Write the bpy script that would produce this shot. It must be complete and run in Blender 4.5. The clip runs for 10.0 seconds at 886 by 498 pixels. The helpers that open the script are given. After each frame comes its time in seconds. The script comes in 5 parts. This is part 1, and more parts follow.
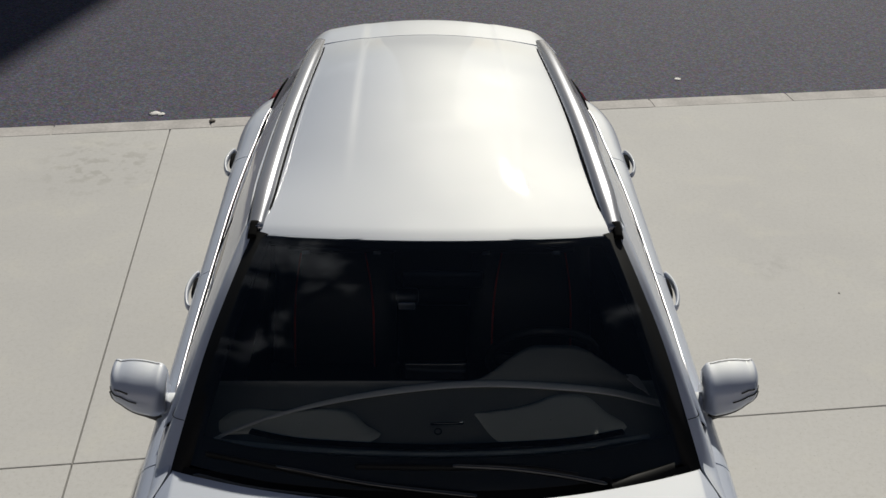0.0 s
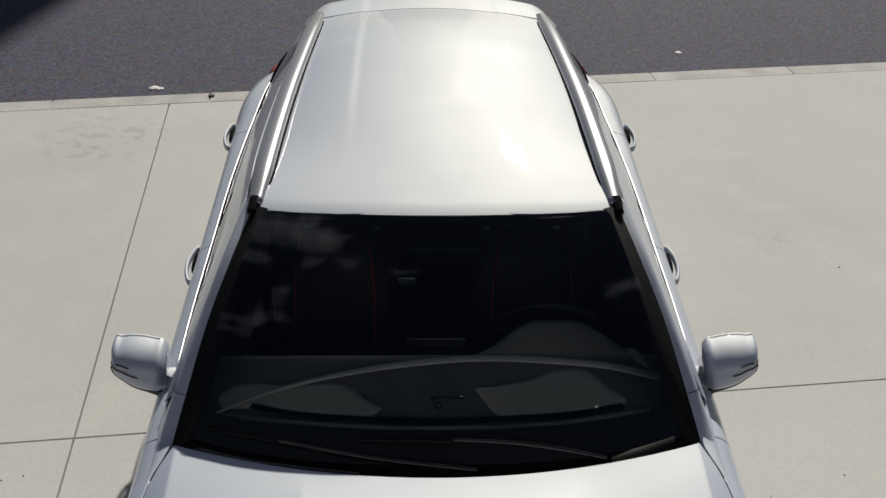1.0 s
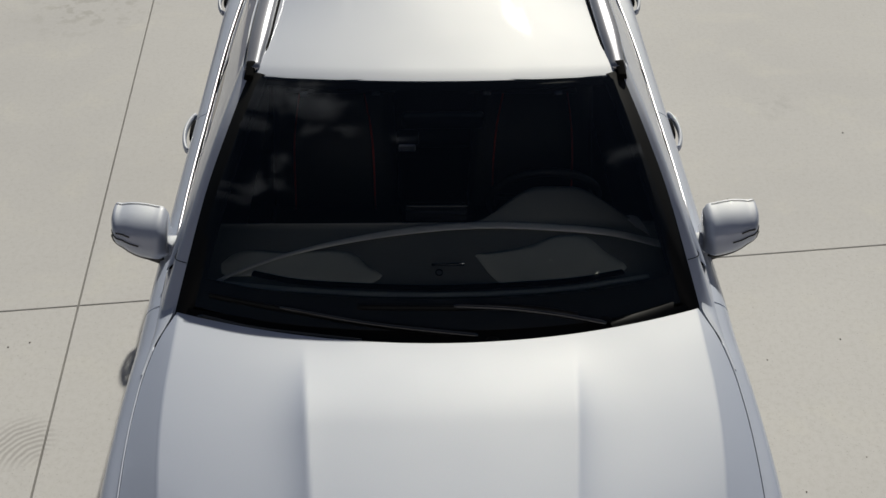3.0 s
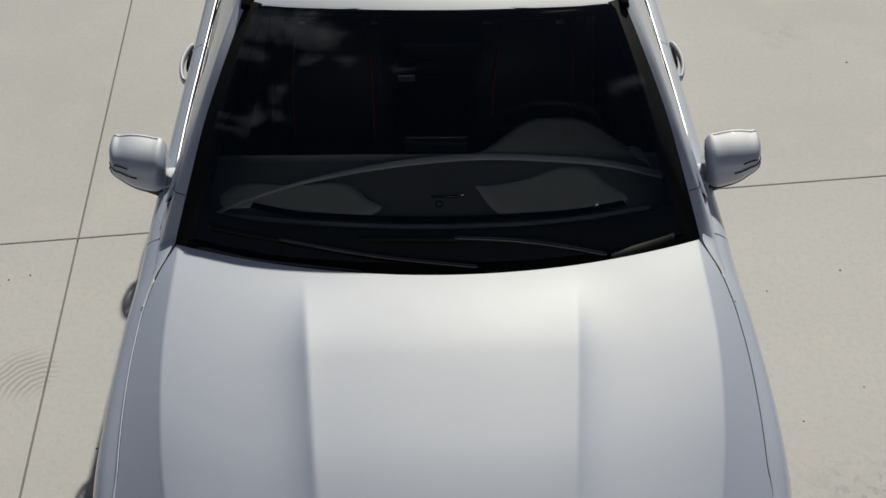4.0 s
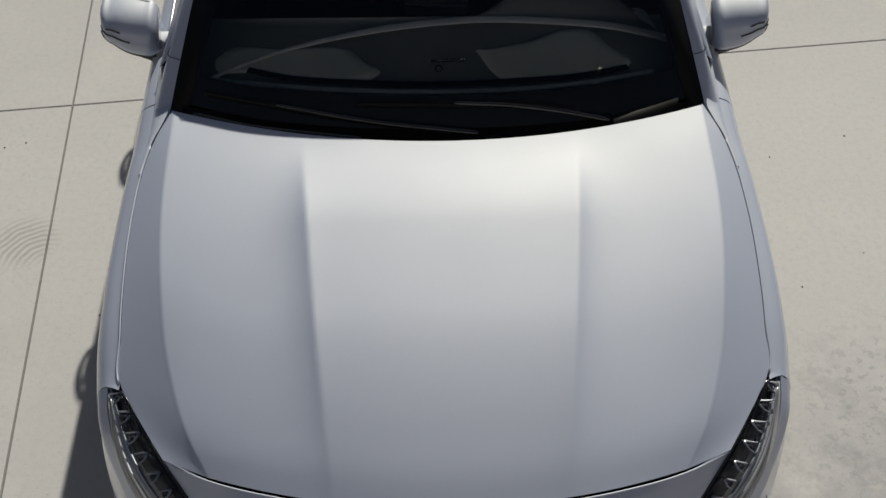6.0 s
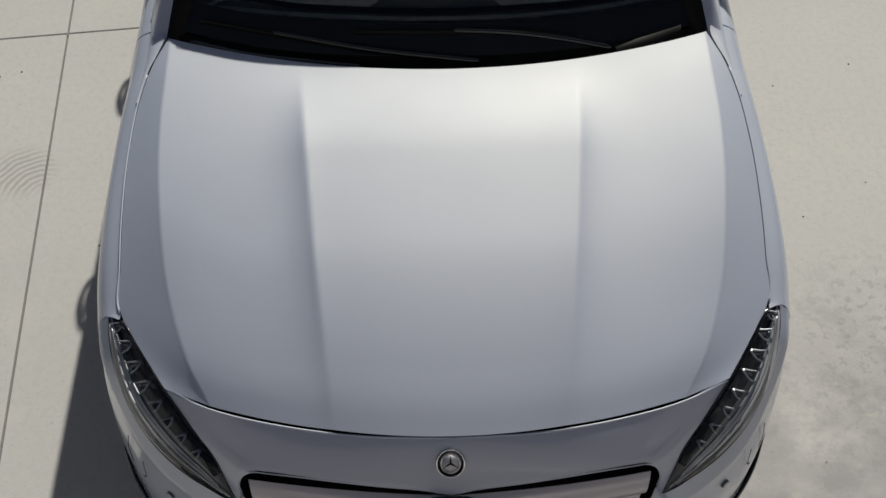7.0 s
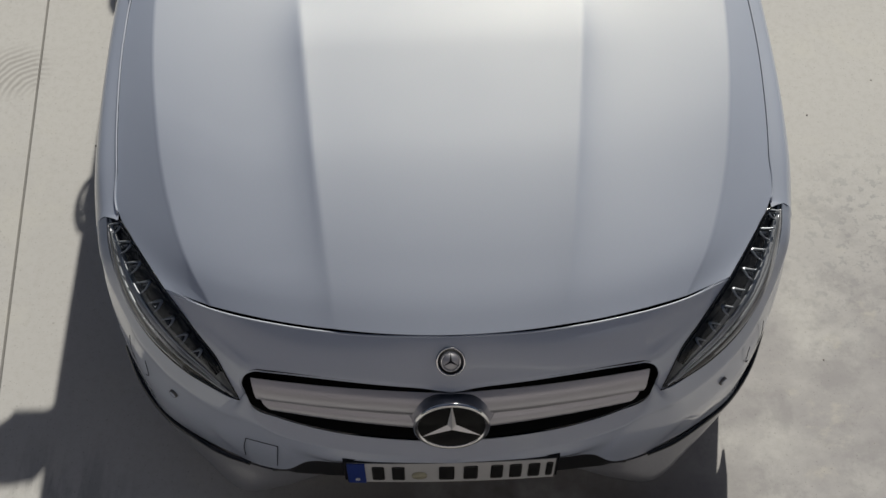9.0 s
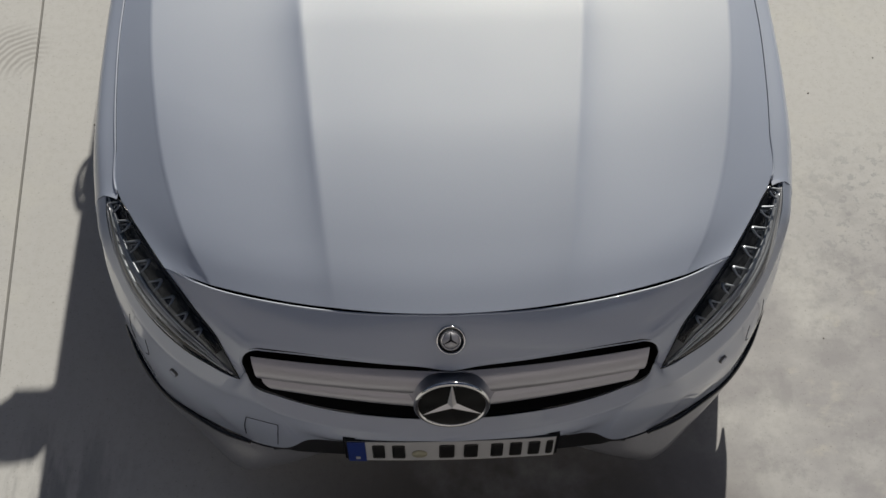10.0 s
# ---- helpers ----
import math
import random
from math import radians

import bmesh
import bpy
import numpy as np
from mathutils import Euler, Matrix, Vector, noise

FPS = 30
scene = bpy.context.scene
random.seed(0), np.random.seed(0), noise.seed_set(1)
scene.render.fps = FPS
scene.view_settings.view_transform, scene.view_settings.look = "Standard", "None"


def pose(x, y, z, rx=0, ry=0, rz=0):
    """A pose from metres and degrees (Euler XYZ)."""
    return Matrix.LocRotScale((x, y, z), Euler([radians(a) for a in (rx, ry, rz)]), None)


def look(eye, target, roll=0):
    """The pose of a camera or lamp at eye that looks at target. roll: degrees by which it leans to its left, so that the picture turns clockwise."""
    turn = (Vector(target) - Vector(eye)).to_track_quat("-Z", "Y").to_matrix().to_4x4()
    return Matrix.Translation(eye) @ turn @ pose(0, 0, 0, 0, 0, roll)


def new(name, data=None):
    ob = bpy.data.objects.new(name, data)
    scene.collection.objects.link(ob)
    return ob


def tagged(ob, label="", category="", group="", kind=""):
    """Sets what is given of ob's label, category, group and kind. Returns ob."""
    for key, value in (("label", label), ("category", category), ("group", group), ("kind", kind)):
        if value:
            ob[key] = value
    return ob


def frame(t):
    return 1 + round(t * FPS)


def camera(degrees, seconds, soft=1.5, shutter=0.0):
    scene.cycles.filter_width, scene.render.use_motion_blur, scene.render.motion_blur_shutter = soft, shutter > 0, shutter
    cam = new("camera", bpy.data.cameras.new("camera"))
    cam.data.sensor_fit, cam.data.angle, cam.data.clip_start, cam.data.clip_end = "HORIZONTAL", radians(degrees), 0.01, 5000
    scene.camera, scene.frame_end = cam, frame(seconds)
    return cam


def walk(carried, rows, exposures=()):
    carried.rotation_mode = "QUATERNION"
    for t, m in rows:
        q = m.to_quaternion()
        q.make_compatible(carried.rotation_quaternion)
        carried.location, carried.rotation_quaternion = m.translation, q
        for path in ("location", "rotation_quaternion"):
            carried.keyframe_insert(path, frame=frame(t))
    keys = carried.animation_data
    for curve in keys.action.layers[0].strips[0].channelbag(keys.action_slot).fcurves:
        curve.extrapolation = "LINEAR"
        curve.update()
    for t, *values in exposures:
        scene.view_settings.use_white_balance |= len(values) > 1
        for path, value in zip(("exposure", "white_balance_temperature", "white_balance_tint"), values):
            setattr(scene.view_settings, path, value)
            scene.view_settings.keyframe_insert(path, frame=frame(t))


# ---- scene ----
# ---- camera ----
cam = camera(43.67, 10.0)
ROWS = [
    (0.0, -0.0611, -1.0679, 3.1465, 59.926, -0.771, -1.109),
    (0.5, -0.0611, -1.0671, 3.1460, 59.635, -0.760, -1.112),
    (1.0, -0.0610, -1.0655, 3.1451, 58.611, -0.694, -1.144),
    (1.5, -0.0609, -1.0629, 3.1432, 56.832, -0.651, -1.164),
    (2.0, -0.0608, -1.0594, 3.1406, 55.086, -0.590, -1.200),
    (2.5, -0.0607, -1.0551, 3.1370, 53.483, -0.560, -1.215),
    (4.0, -0.0604, -1.0440, 3.1255, 48.255, -0.425, -1.315),
    (4.5, -0.0602, -1.0400, 3.1205, 46.639, -0.415, -1.325),
    (5.0, -0.0601, -1.0364, 3.1149, 44.945, -0.392, -1.345),
    (5.5, -0.0600, -1.0328, 3.1092, 43.254, -0.363, -1.378),
    (7.0, -0.0597, -1.0260, 3.0927, 37.879, -0.300, -1.445),
    (7.5, -0.0597, -1.0252, 3.0880, 36.354, -0.295, -1.455),
    (8.0, -0.0596, -1.0234, 3.0827, 34.909, -0.265, -1.483),
    (8.5, -0.0595, -1.0218, 3.0777, 33.798, -0.250, -1.519),
    (9.0, -0.0595, -1.0214, 3.0744, 32.816, -0.230, -1.557),
    (9.5, -0.0595, -1.0211, 3.0720, 32.130, -0.200, -1.600),
    (10.0, -0.0595, -1.0203, 3.0695, 31.747, -0.199, -1.611),
]
walk(cam, [(t, pose(*r)) for t, *r in ROWS])
scene.view_settings.exposure = 0.0

# ---- world and sun ----
TO_SUN = Vector((0.330, 1.395, 1.0)).normalized()
SUN_UP = math.asin(TO_SUN.z)
SUN_ROUND = math.atan2(TO_SUN.x, TO_SUN.y)
world = bpy.data.worlds.new("sky")
scene.world = world
world.use_nodes = True
wn, wl = world.node_tree.nodes, world.node_tree.links
sky = wn.new("ShaderNodeTexSky")
sky.sky_type, sky.sun_disc = "NISHITA", False
sky.sun_elevation, sky.sun_rotation = SUN_UP, SUN_ROUND
sky.dust_density, sky.ozone_density = 1.4, 2.5
cloud = wn.new("ShaderNodeTexNoise")
cloud.inputs["Scale"].default_value, cloud.inputs["Detail"].default_value, cloud.inputs["Roughness"].default_value = 2.2, 7, 0.6
drift = wn.new("ShaderNodeMapping")
drift.inputs["Location"].default_value = (3.676, 1.627, 5.310)
wl.new(wn.new("ShaderNodeTexCoord").outputs["Generated"], drift.inputs["Vector"])
wl.new(drift.outputs[0], cloud.inputs["Vector"])
cloud_ramp = wn.new("ShaderNodeValToRGB")
cloud_ramp.color_ramp.elements[0].position, cloud_ramp.color_ramp.elements[1].position = 0.605, 0.76
cloud_ramp.color_ramp.elements[1].color = (0.8, 0.8, 0.8, 1)
wl.new(cloud.outputs["Fac"], cloud_ramp.inputs["Fac"])
cloud_mix = wn.new("ShaderNodeMix")
cloud_mix.data_type = "RGBA"
cloud_mix.inputs[7].default_value = (40.0, 42.0, 45.0, 1)
wl.new(cloud_ramp.outputs["Color"], cloud_mix.inputs[0])
wl.new(sky.outputs["Color"], cloud_mix.inputs[6])
background = wn["Background"]
background.inputs["Strength"].default_value = 0.0225
wl.new(cloud_mix.outputs[2], background.inputs["Color"])

sun = new("sun", bpy.data.lights.new("sun", "SUN"))
sun.data.energy, sun.data.angle, sun.data.color = 4.3, radians(0.7), (1.0, 0.955, 0.84)
sun.matrix_world = look(TO_SUN * 40, (0, 0, 0))


# ---- materials ----
def material(name, colour, rough=0.5, metal=0.0, **more):
    m = bpy.data.materials.new(name)
    m.use_nodes = True
    p = m.node_tree.nodes["Principled BSDF"]
    p.inputs["Base Color"].default_value = (*colour, 1)
    p.inputs["Roughness"].default_value, p.inputs["Metallic"].default_value = rough, metal
    for key, value in more.items():
        p.inputs[key.replace("_", " ")].default_value = value
    return m


def grain(m, scale=60.0, amount=0.15, bump=0.1, big=0.0, big_scale=1.5, distance=0.002, rough_too=True):
    """Fine and coarse variation of a material's colour, roughness and relief, by place."""
    n, l = m.node_tree.nodes, m.node_tree.links
    p = n["Principled BSDF"]
    where = n.new("ShaderNodeTexCoord").outputs["Object"]
    fine = n.new("ShaderNodeTexNoise")
    fine.inputs["Scale"].default_value, fine.inputs["Detail"].default_value = scale, 6
    l.new(where, fine.inputs["Vector"])
    coarse = n.new("ShaderNodeTexNoise")
    coarse.inputs["Scale"].default_value, coarse.inputs["Detail"].default_value = big_scale, 5
    l.new(where, coarse.inputs["Vector"])
    value = n.new("ShaderNodeMath")
    value.operation = "MULTIPLY_ADD"
    l.new(fine.outputs["Fac"], value.inputs[0])
    value.inputs[1].default_value, value.inputs[2].default_value = 2 * amount, 1 - amount
    value2 = n.new("ShaderNodeMath")
    value2.operation = "MULTIPLY_ADD"
    l.new(coarse.outputs["Fac"], value2.inputs[0])
    value2.inputs[1].default_value, value2.inputs[2].default_value = 2 * big, 1 - big
    both = n.new("ShaderNodeMath")
    both.operation = "MULTIPLY"
    l.new(value.outputs[0], both.inputs[0])
    l.new(value2.outputs[0], both.inputs[1])
    tint = n.new("ShaderNodeVectorMath")
    tint.operation = "SCALE"
    tint.inputs[0].default_value = p.inputs["Base Color"].default_value[:3]
    l.new(both.outputs[0], tint.inputs["Scale"])
    l.new(tint.outputs[0], p.inputs["Base Color"])
    if bump:
        b = n.new("ShaderNodeBump")
        b.inputs["Strength"].default_value, b.inputs["Distance"].default_value = bump, distance
        l.new(fine.outputs["Fac"], b.inputs["Height"])
        l.new(b.outputs[0], p.inputs["Normal"])
    return m


def car_paint():
    m = material("silver_paint", (0.40, 0.415, 0.45), 0.7, 1.0, Coat_Weight=1.0, Coat_Roughness=0.03)
    n, l = m.node_tree.nodes, m.node_tree.links
    p = n["Principled BSDF"]
    where = n.new("ShaderNodeTexCoord").outputs["Object"]
    flake = n.new("ShaderNodeTexVoronoi")
    flake.inputs["Scale"].default_value = 900
    l.new(where, flake.inputs["Vector"])
    dirt = n.new("ShaderNodeTexNoise")
    dirt.inputs["Scale"].default_value, dirt.inputs["Detail"].default_value = 4, 8
    l.new(where, dirt.inputs["Vector"])
    shade = n.new("ShaderNodeMix")
    shade.data_type = "RGBA"
    shade.inputs[0].default_value = 0.06
    shade.inputs[6].default_value = (0.560, 0.552, 0.494, 1)
    l.new(flake.outputs["Color"], shade.inputs[7])
    l.new(shade.outputs[2], p.inputs["Base Color"])
    rough = n.new("ShaderNodeMapRange")
    rough.inputs["To Min"].default_value, rough.inputs["To Max"].default_value = 0.67, 0.73
    l.new(dirt.outputs["Fac"], rough.inputs["Value"])
    l.new(rough.outputs[0], p.inputs["Roughness"])
    film = n.new("ShaderNodeMapRange")
    film.inputs["From Min"].default_value, film.inputs["From Max"].default_value = 0.4, 0.75
    film.inputs["To Min"].default_value, film.inputs["To Max"].default_value = 0.012, 0.04
    l.new(dirt.outputs["Fac"], film.inputs["Value"])
    l.new(film.outputs[0], p.inputs["Coat Roughness"])
    # bluish pigment between the flakes, under the same lacquer
    pigment = n.new("ShaderNodeBsdfPrincipled")
    pigment.inputs["Base Color"].default_value = (0.440, 0.530, 0.780, 1)
    pigment.inputs["Roughness"].default_value, pigment.inputs["Specular IOR Level"].default_value = 0.6, 0.2
    pigment.inputs["Coat Weight"].default_value = 1.0
    l.new(film.outputs[0], pigment.inputs["Coat Roughness"])
    blend = n.new("ShaderNodeMixShader")
    blend.inputs[0].default_value = 0.46
    l.new(pigment.outputs[0], blend.inputs[1])
    l.new(p.outputs[0], blend.inputs[2])
    l.new(blend.outputs[0], n["Material Output"].inputs["Surface"])
    return m


def thin_glass(name, tint, ior=1.5, rough=0.0):
    """A tinted pane: clear to light, with gloss by the angle."""
    m = bpy.data.materials.new(name)
    m.use_nodes = True
    n, l = m.node_tree.nodes, m.node_tree.links
    n.remove(n["Principled BSDF"])
    see, gloss, mix, fres = (n.new("ShaderNode" + k) for k in ("BsdfTransparent", "BsdfGlossy", "MixShader", "Fresnel"))
    see.inputs["Color"].default_value = (*tint, 1)
    gloss.inputs["Roughness"].default_value = rough
    fres.inputs["IOR"].default_value = ior
    l.new(fres.outputs[0], mix.inputs[0])
    l.new(see.outputs[0], mix.inputs[1])
    l.new(gloss.outputs[0], mix.inputs[2])
    l.new(mix.outputs[0], n["Material Output"].inputs["Surface"])
    return m


PAINT = car_paint()
SATIN = grain(material("satin_silver", (0.50, 0.495, 0.535), 0.42, 0.85), 300, 0.05, 0.0)
LIP_SILVER = grain(material("grey_silver_lip", (0.26, 0.265, 0.29), 0.38, 0.4, Coat_Weight=0.5), 120, 0.08, 0.0)
CHROME = material("chrome", (0.78, 0.78, 0.79), 0.08, 1.0)
STAR = material("bright_star", (0.86, 0.86, 0.88), 0.32, 1.0)
RAIL = grain(material("polished_aluminium", (0.40, 0.41, 0.45), 0.24, 0.6), 250, 0.04, 0.0)
GROOVE = material("groove_grey", (0.10, 0.10, 0.105), 0.5)
BLACK = grain(material("black_plastic", (0.012, 0.012, 0.013), 0.38), 200, 0.2, 0.1)
GLOSS_BLACK = material("gloss_black", (0.006, 0.006, 0.007), 0.08, 0.0, Coat_Weight=0.5)
WIPER = material("wiper_black", (0.008, 0.008, 0.009), 0.22, 0.0, Specular_IOR_Level=0.8, Coat_Weight=0.6, Coat_Roughness=0.1)
COWL = grain(material("cowl_black", (0.005, 0.005, 0.0055), 0.55, 0.0, Specular_IOR_Level=0.15), 60, 0.2, 0.0)
RUBBER = grain(material("rubber", (0.02, 0.02, 0.02), 0.75), 150, 0.2, 0.2)
INK = material("matt_black", (0.006, 0.006, 0.006), 0.5, 0.0, Specular_IOR_Level=0.2)
DARK = material("dark_liner", (0.005, 0.005, 0.0055), 0.9, 0.0, Specular_IOR_Level=0.05)
JOINT = grain(material("joint_dirt", (0.014, 0.012, 0.011), 0.95), 20, 0.4, 0.0)
WINDSCREEN = thin_glass("windscreen_glass", (0.965, 0.98, 0.97), 1.62)
SIDE_GLASS = thin_glass("side_glass", (0.26, 0.27, 0.28), 1.4)
LENS = thin_glass("lamp_lens", (0.85, 0.87, 0.9), 1.35)
LAMP_DARK = material("lamp_bezel", (0.028, 0.029, 0.032), 0.22, 0.3)
LAMP_GREY = material("lamp_tray", (0.28, 0.285, 0.295), 0.30, 0.6)
LAMP_TRAY = material("lamp_facet", (0.16, 0.17, 0.19), 0.12, 0.8)
LAMP_CHROME = material("lamp_reflector", (0.55, 0.57, 0.61), 0.42, 1.0)
LAMP_WHITE = material("light_guide", (0.62, 0.63, 0.66), 0.25, 0.3, Coat_Weight=0.5)
RED_LENS = material("red_lens", (0.20, 0.015, 0.015), 0.15, 0.0, Coat_Weight=1.0)
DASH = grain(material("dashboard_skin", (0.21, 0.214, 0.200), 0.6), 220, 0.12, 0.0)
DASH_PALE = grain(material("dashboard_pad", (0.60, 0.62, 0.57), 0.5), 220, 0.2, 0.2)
REFLECTION_LINE = material("reflection_line", (0.75, 0.76, 0.76), 0.45)
LEATHER = grain(material("black_leather", (0.012, 0.012, 0.012), 0.45), 120, 0.3, 0.2)
STITCH = material("red_stitching", (0.32, 0.03, 0.02), 0.7)
PLATE_WHITE = grain(material("plate_white", (0.52, 0.52, 0.53), 0.4), 90, 0.04, 0.0)
PLATE_INK = material("plate_black", (0.01, 0.01, 0.01), 0.4)
PLATE_BLUE = material("plate_blue", (0.015, 0.04, 0.22), 0.4)
PLATE_SEAL = material("plate_seal", (0.40, 0.38, 0.28), 0.5)


# ---- mesh helpers ----
def hermite(knots, values, t):
    """A smooth curve through values at the knots (no knot is overshot by far)."""
    k, v, t = np.asarray(knots, float), np.asarray(values, float), np.atleast_1d(np.asarray(t, float))
    v = v.reshape(len(k), -1)
    h = np.diff(k)
    d = np.diff(v, axis=0) / h[:, None]
    m = np.vstack([d[:1], (d[:-1] * h[1:, None] + d[1:] * h[:-1, None]) / (h[1:] + h[:-1])[:, None], d[-1:]]) if len(k) > 2 else np.vstack([d, d])
    i = np.clip(np.searchsorted(k, t, side="right") - 1, 0, len(k) - 2)
    s = np.clip((t - k[i]) / h[i], 0, 1)[:, None]
    hh = h[i][:, None]
    return (2 * s**3 - 3 * s**2 + 1) * v[i] + (s**3 - 2 * s**2 + s) * hh * m[i] + (3 * s**2 - 2 * s**3) * v[i + 1] + (s**3 - s**2) * hh * m[i + 1]


def along(points, t):
    """Points at the shares t of a smooth curve through the given points."""
    p = np.asarray(points, float)
    s = np.r_[0, np.cumsum(np.linalg.norm(np.diff(p, axis=0), axis=1))]
    return hermite(s / s[-1], p, t)


def line(ys, values, y):
    return hermite(ys, values, y)[:, 0]


def smooth(a, b, x):
    s = np.clip((np.asarray(x, float) - a) / (b - a), 0, 1)
    return s * s * (3 - 2 * s)


def link_part(name, mesh, mat, parent, label=""):
    ob = new(name, mesh)
    mesh.materials.append(mat)
    ob.parent = parent
    if label:
        ob["label"] = label
    return ob


def part(name, bm, mat, parent, label="", shade=True):
    mesh = bpy.data.meshes.new(name)
    bmesh.ops.recalc_face_normals(bm, faces=bm.faces)
    bm.to_mesh(mesh)
    bm.free()
    if shade:
        mesh.polygons.foreach_set("use_smooth", [True] * len(mesh.polygons))
    return link_part(name, mesh, mat, parent, label)


def sheet(name, p, mat, parent, out=(0, 0, 1), thick=0.004, label="", flip=False):
    """A curved panel from a grid of points, with its thickness behind the face that looks towards out."""
    p = np.array(p, float)
    if flip:
        p = p * (-1, 1, 1)
        out = (-out[0], out[1], out[2])
    a, b = p.shape[:2]
    i = np.arange(a * b).reshape(a, b)
    q = np.stack([i[:-1, :-1], i[1:, :-1], i[1:, 1:], i[:-1, 1:]], -1).reshape(-1, 4)
    v = p.reshape(-1, 3)
    face_n = np.cross(v[q[:, 2]] - v[q[:, 0]], v[q[:, 3]] - v[q[:, 1]])
    if face_n.sum(0) @ np.asarray(out) < 0:
        q, face_n = q[:, ::-1], -face_n
    verts, faces = v, q
    if thick:
        vn = np.zeros_like(v)
        for k in range(4):
            np.add.at(vn, q[:, k], face_n)
        vn /= np.linalg.norm(vn, axis=1)[:, None] + 1e-12
        back = v - vn * thick
        rim = np.r_[i[0, :-1], i[:-1, -1], i[-1, :0:-1], i[:0:-1, 0]]
        n, m = len(v), len(rim)
        verts = np.concatenate([v, back, v[rim], back[rim]])
        k = np.arange(m)
        side = np.stack([2 * n + k, 2 * n + (k + 1) % m, 2 * n + m + (k + 1) % m, 2 * n + m + k], -1)
        mid = v.mean(0)
        s0 = np.cross(verts[side[:, 2]] - verts[side[:, 0]], verts[side[:, 3]] - verts[side[:, 1]])
        if (s0 * (verts[side].mean(1) - mid)).sum() < 0:
            side = side[:, ::-1]
        faces = np.concatenate([q, q[:, ::-1] + n, side])
    mesh = bpy.data.meshes.new(name)
    mesh.from_pydata(verts.tolist(), [], faces.tolist())
    mesh.polygons.foreach_set("use_smooth", [True] * len(mesh.polygons))
    return link_part(name, mesh, mat, parent, label)


def both(name, p, mat, parent, out=(1, 0, 0.3), thick=0.004, label=""):
    return sheet(name, p, mat, parent, out, thick, label), sheet(name, p, mat, parent, out, thick, label, True)


def full(half):
    """A half panel (first column on the middle line) made whole."""
    half = np.asarray(half)
    return np.concatenate([half[:, :0:-1] * (-1, 1, 1), half], 1)


def between(a, b, n, bulge=0.0, way=(0, 0, 1)):
    """Rows of points from curve a to curve b, swelling by bulge half way."""
    s = np.linspace(0, 1, n)[:, None, None]
    return a[None] * (1 - s) + b[None] * s + (4 * s * (1 - s)) * bulge * np.asarray(way, float)


def sweep(path, profile, up=(0, 0, 1), caps=True):
    """A bmesh of a closed profile (side, up) drawn along a path; the profile may be a list per point."""
    path = np.asarray(path, float)
    bm = bmesh.new()
    rings = []
    for k, c in enumerate(path):
        d = Vector(path[min(k + 1, len(path) - 1)] - path[max(k - 1, 0)]).normalized()
        side = d.cross(Vector(up)).normalized()
        u = side.cross(d)
        prof = profile[k] if np.ndim(profile) == 3 else profile
        rings.append([bm.verts.new(Vector(c) + side * a + u * b) for a, b in prof])
    m = len(rings[0])
    for r, s in zip(rings, rings[1:]):
        for k in range(m):
            bm.faces.new((r[k], r[(k + 1) % m], s[(k + 1) % m], s[k]))
    if caps:
        bm.faces.new(rings[0])
        bm.faces.new(rings[-1][::-1])
    return bm


def oval(a, b, n=12, power=2.0):
    t = np.linspace(0, 2 * math.pi, n, endpoint=False)
    c, s = np.cos(t), np.sin(t)
    return np.stack([a * np.sign(c) * np.abs(c) ** (2 / power), b * np.sign(s) * np.abs(s) ** (2 / power)], -1)


def block(lo, hi, bevel=0.01, segments=2):
    bm = bmesh.new()
    bmesh.ops.create_cube(bm, size=1)
    lo, hi = Vector(lo), Vector(hi)
    for v in bm.verts:
        v.co = Vector(((lo + hi) / 2)[k] + v.co[k] * (hi - lo)[k] for k in range(3))
    if bevel:
        bmesh.ops.bevel(bm, geom=bm.edges[:], offset=bevel, segments=segments, affect="EDGES", profile=0.5)
    return bm


def lathe(profile, n=32):
    """A bmesh turned about the x axis from (x, radius) pairs."""
    bm = bmesh.new()
    rings = [[bm.verts.new((x, r * math.cos(2 * math.pi * k / n), r * math.sin(2 * math.pi * k / n))) for k in range(n)] for x, r in profile]
    for a, b in zip(rings, rings[1:]):
        for k in range(n):
            bm.faces.new((a[k], a[(k + 1) % n], b[(k + 1) % n], b[k]))
    return bm


def mirrored(bm):
    other = bm.copy()
    for v in other.verts:
        v.co.x = -v.co.x
    return other


def pair(name, bm, mat, parent, label=""):
    other = mirrored(bm)
    return part(name, bm, mat, parent, label), part(name, other, mat, parent, label)
# ---- ground ----
def joint_x(y):
    return -1.327 - 0.0743 * y


def cross_y(x, k=0):
    return 2.71 + 0.107 * x - 3.75 * k


def kerb_y(x):
    return 6.237 + 0.1263 * x


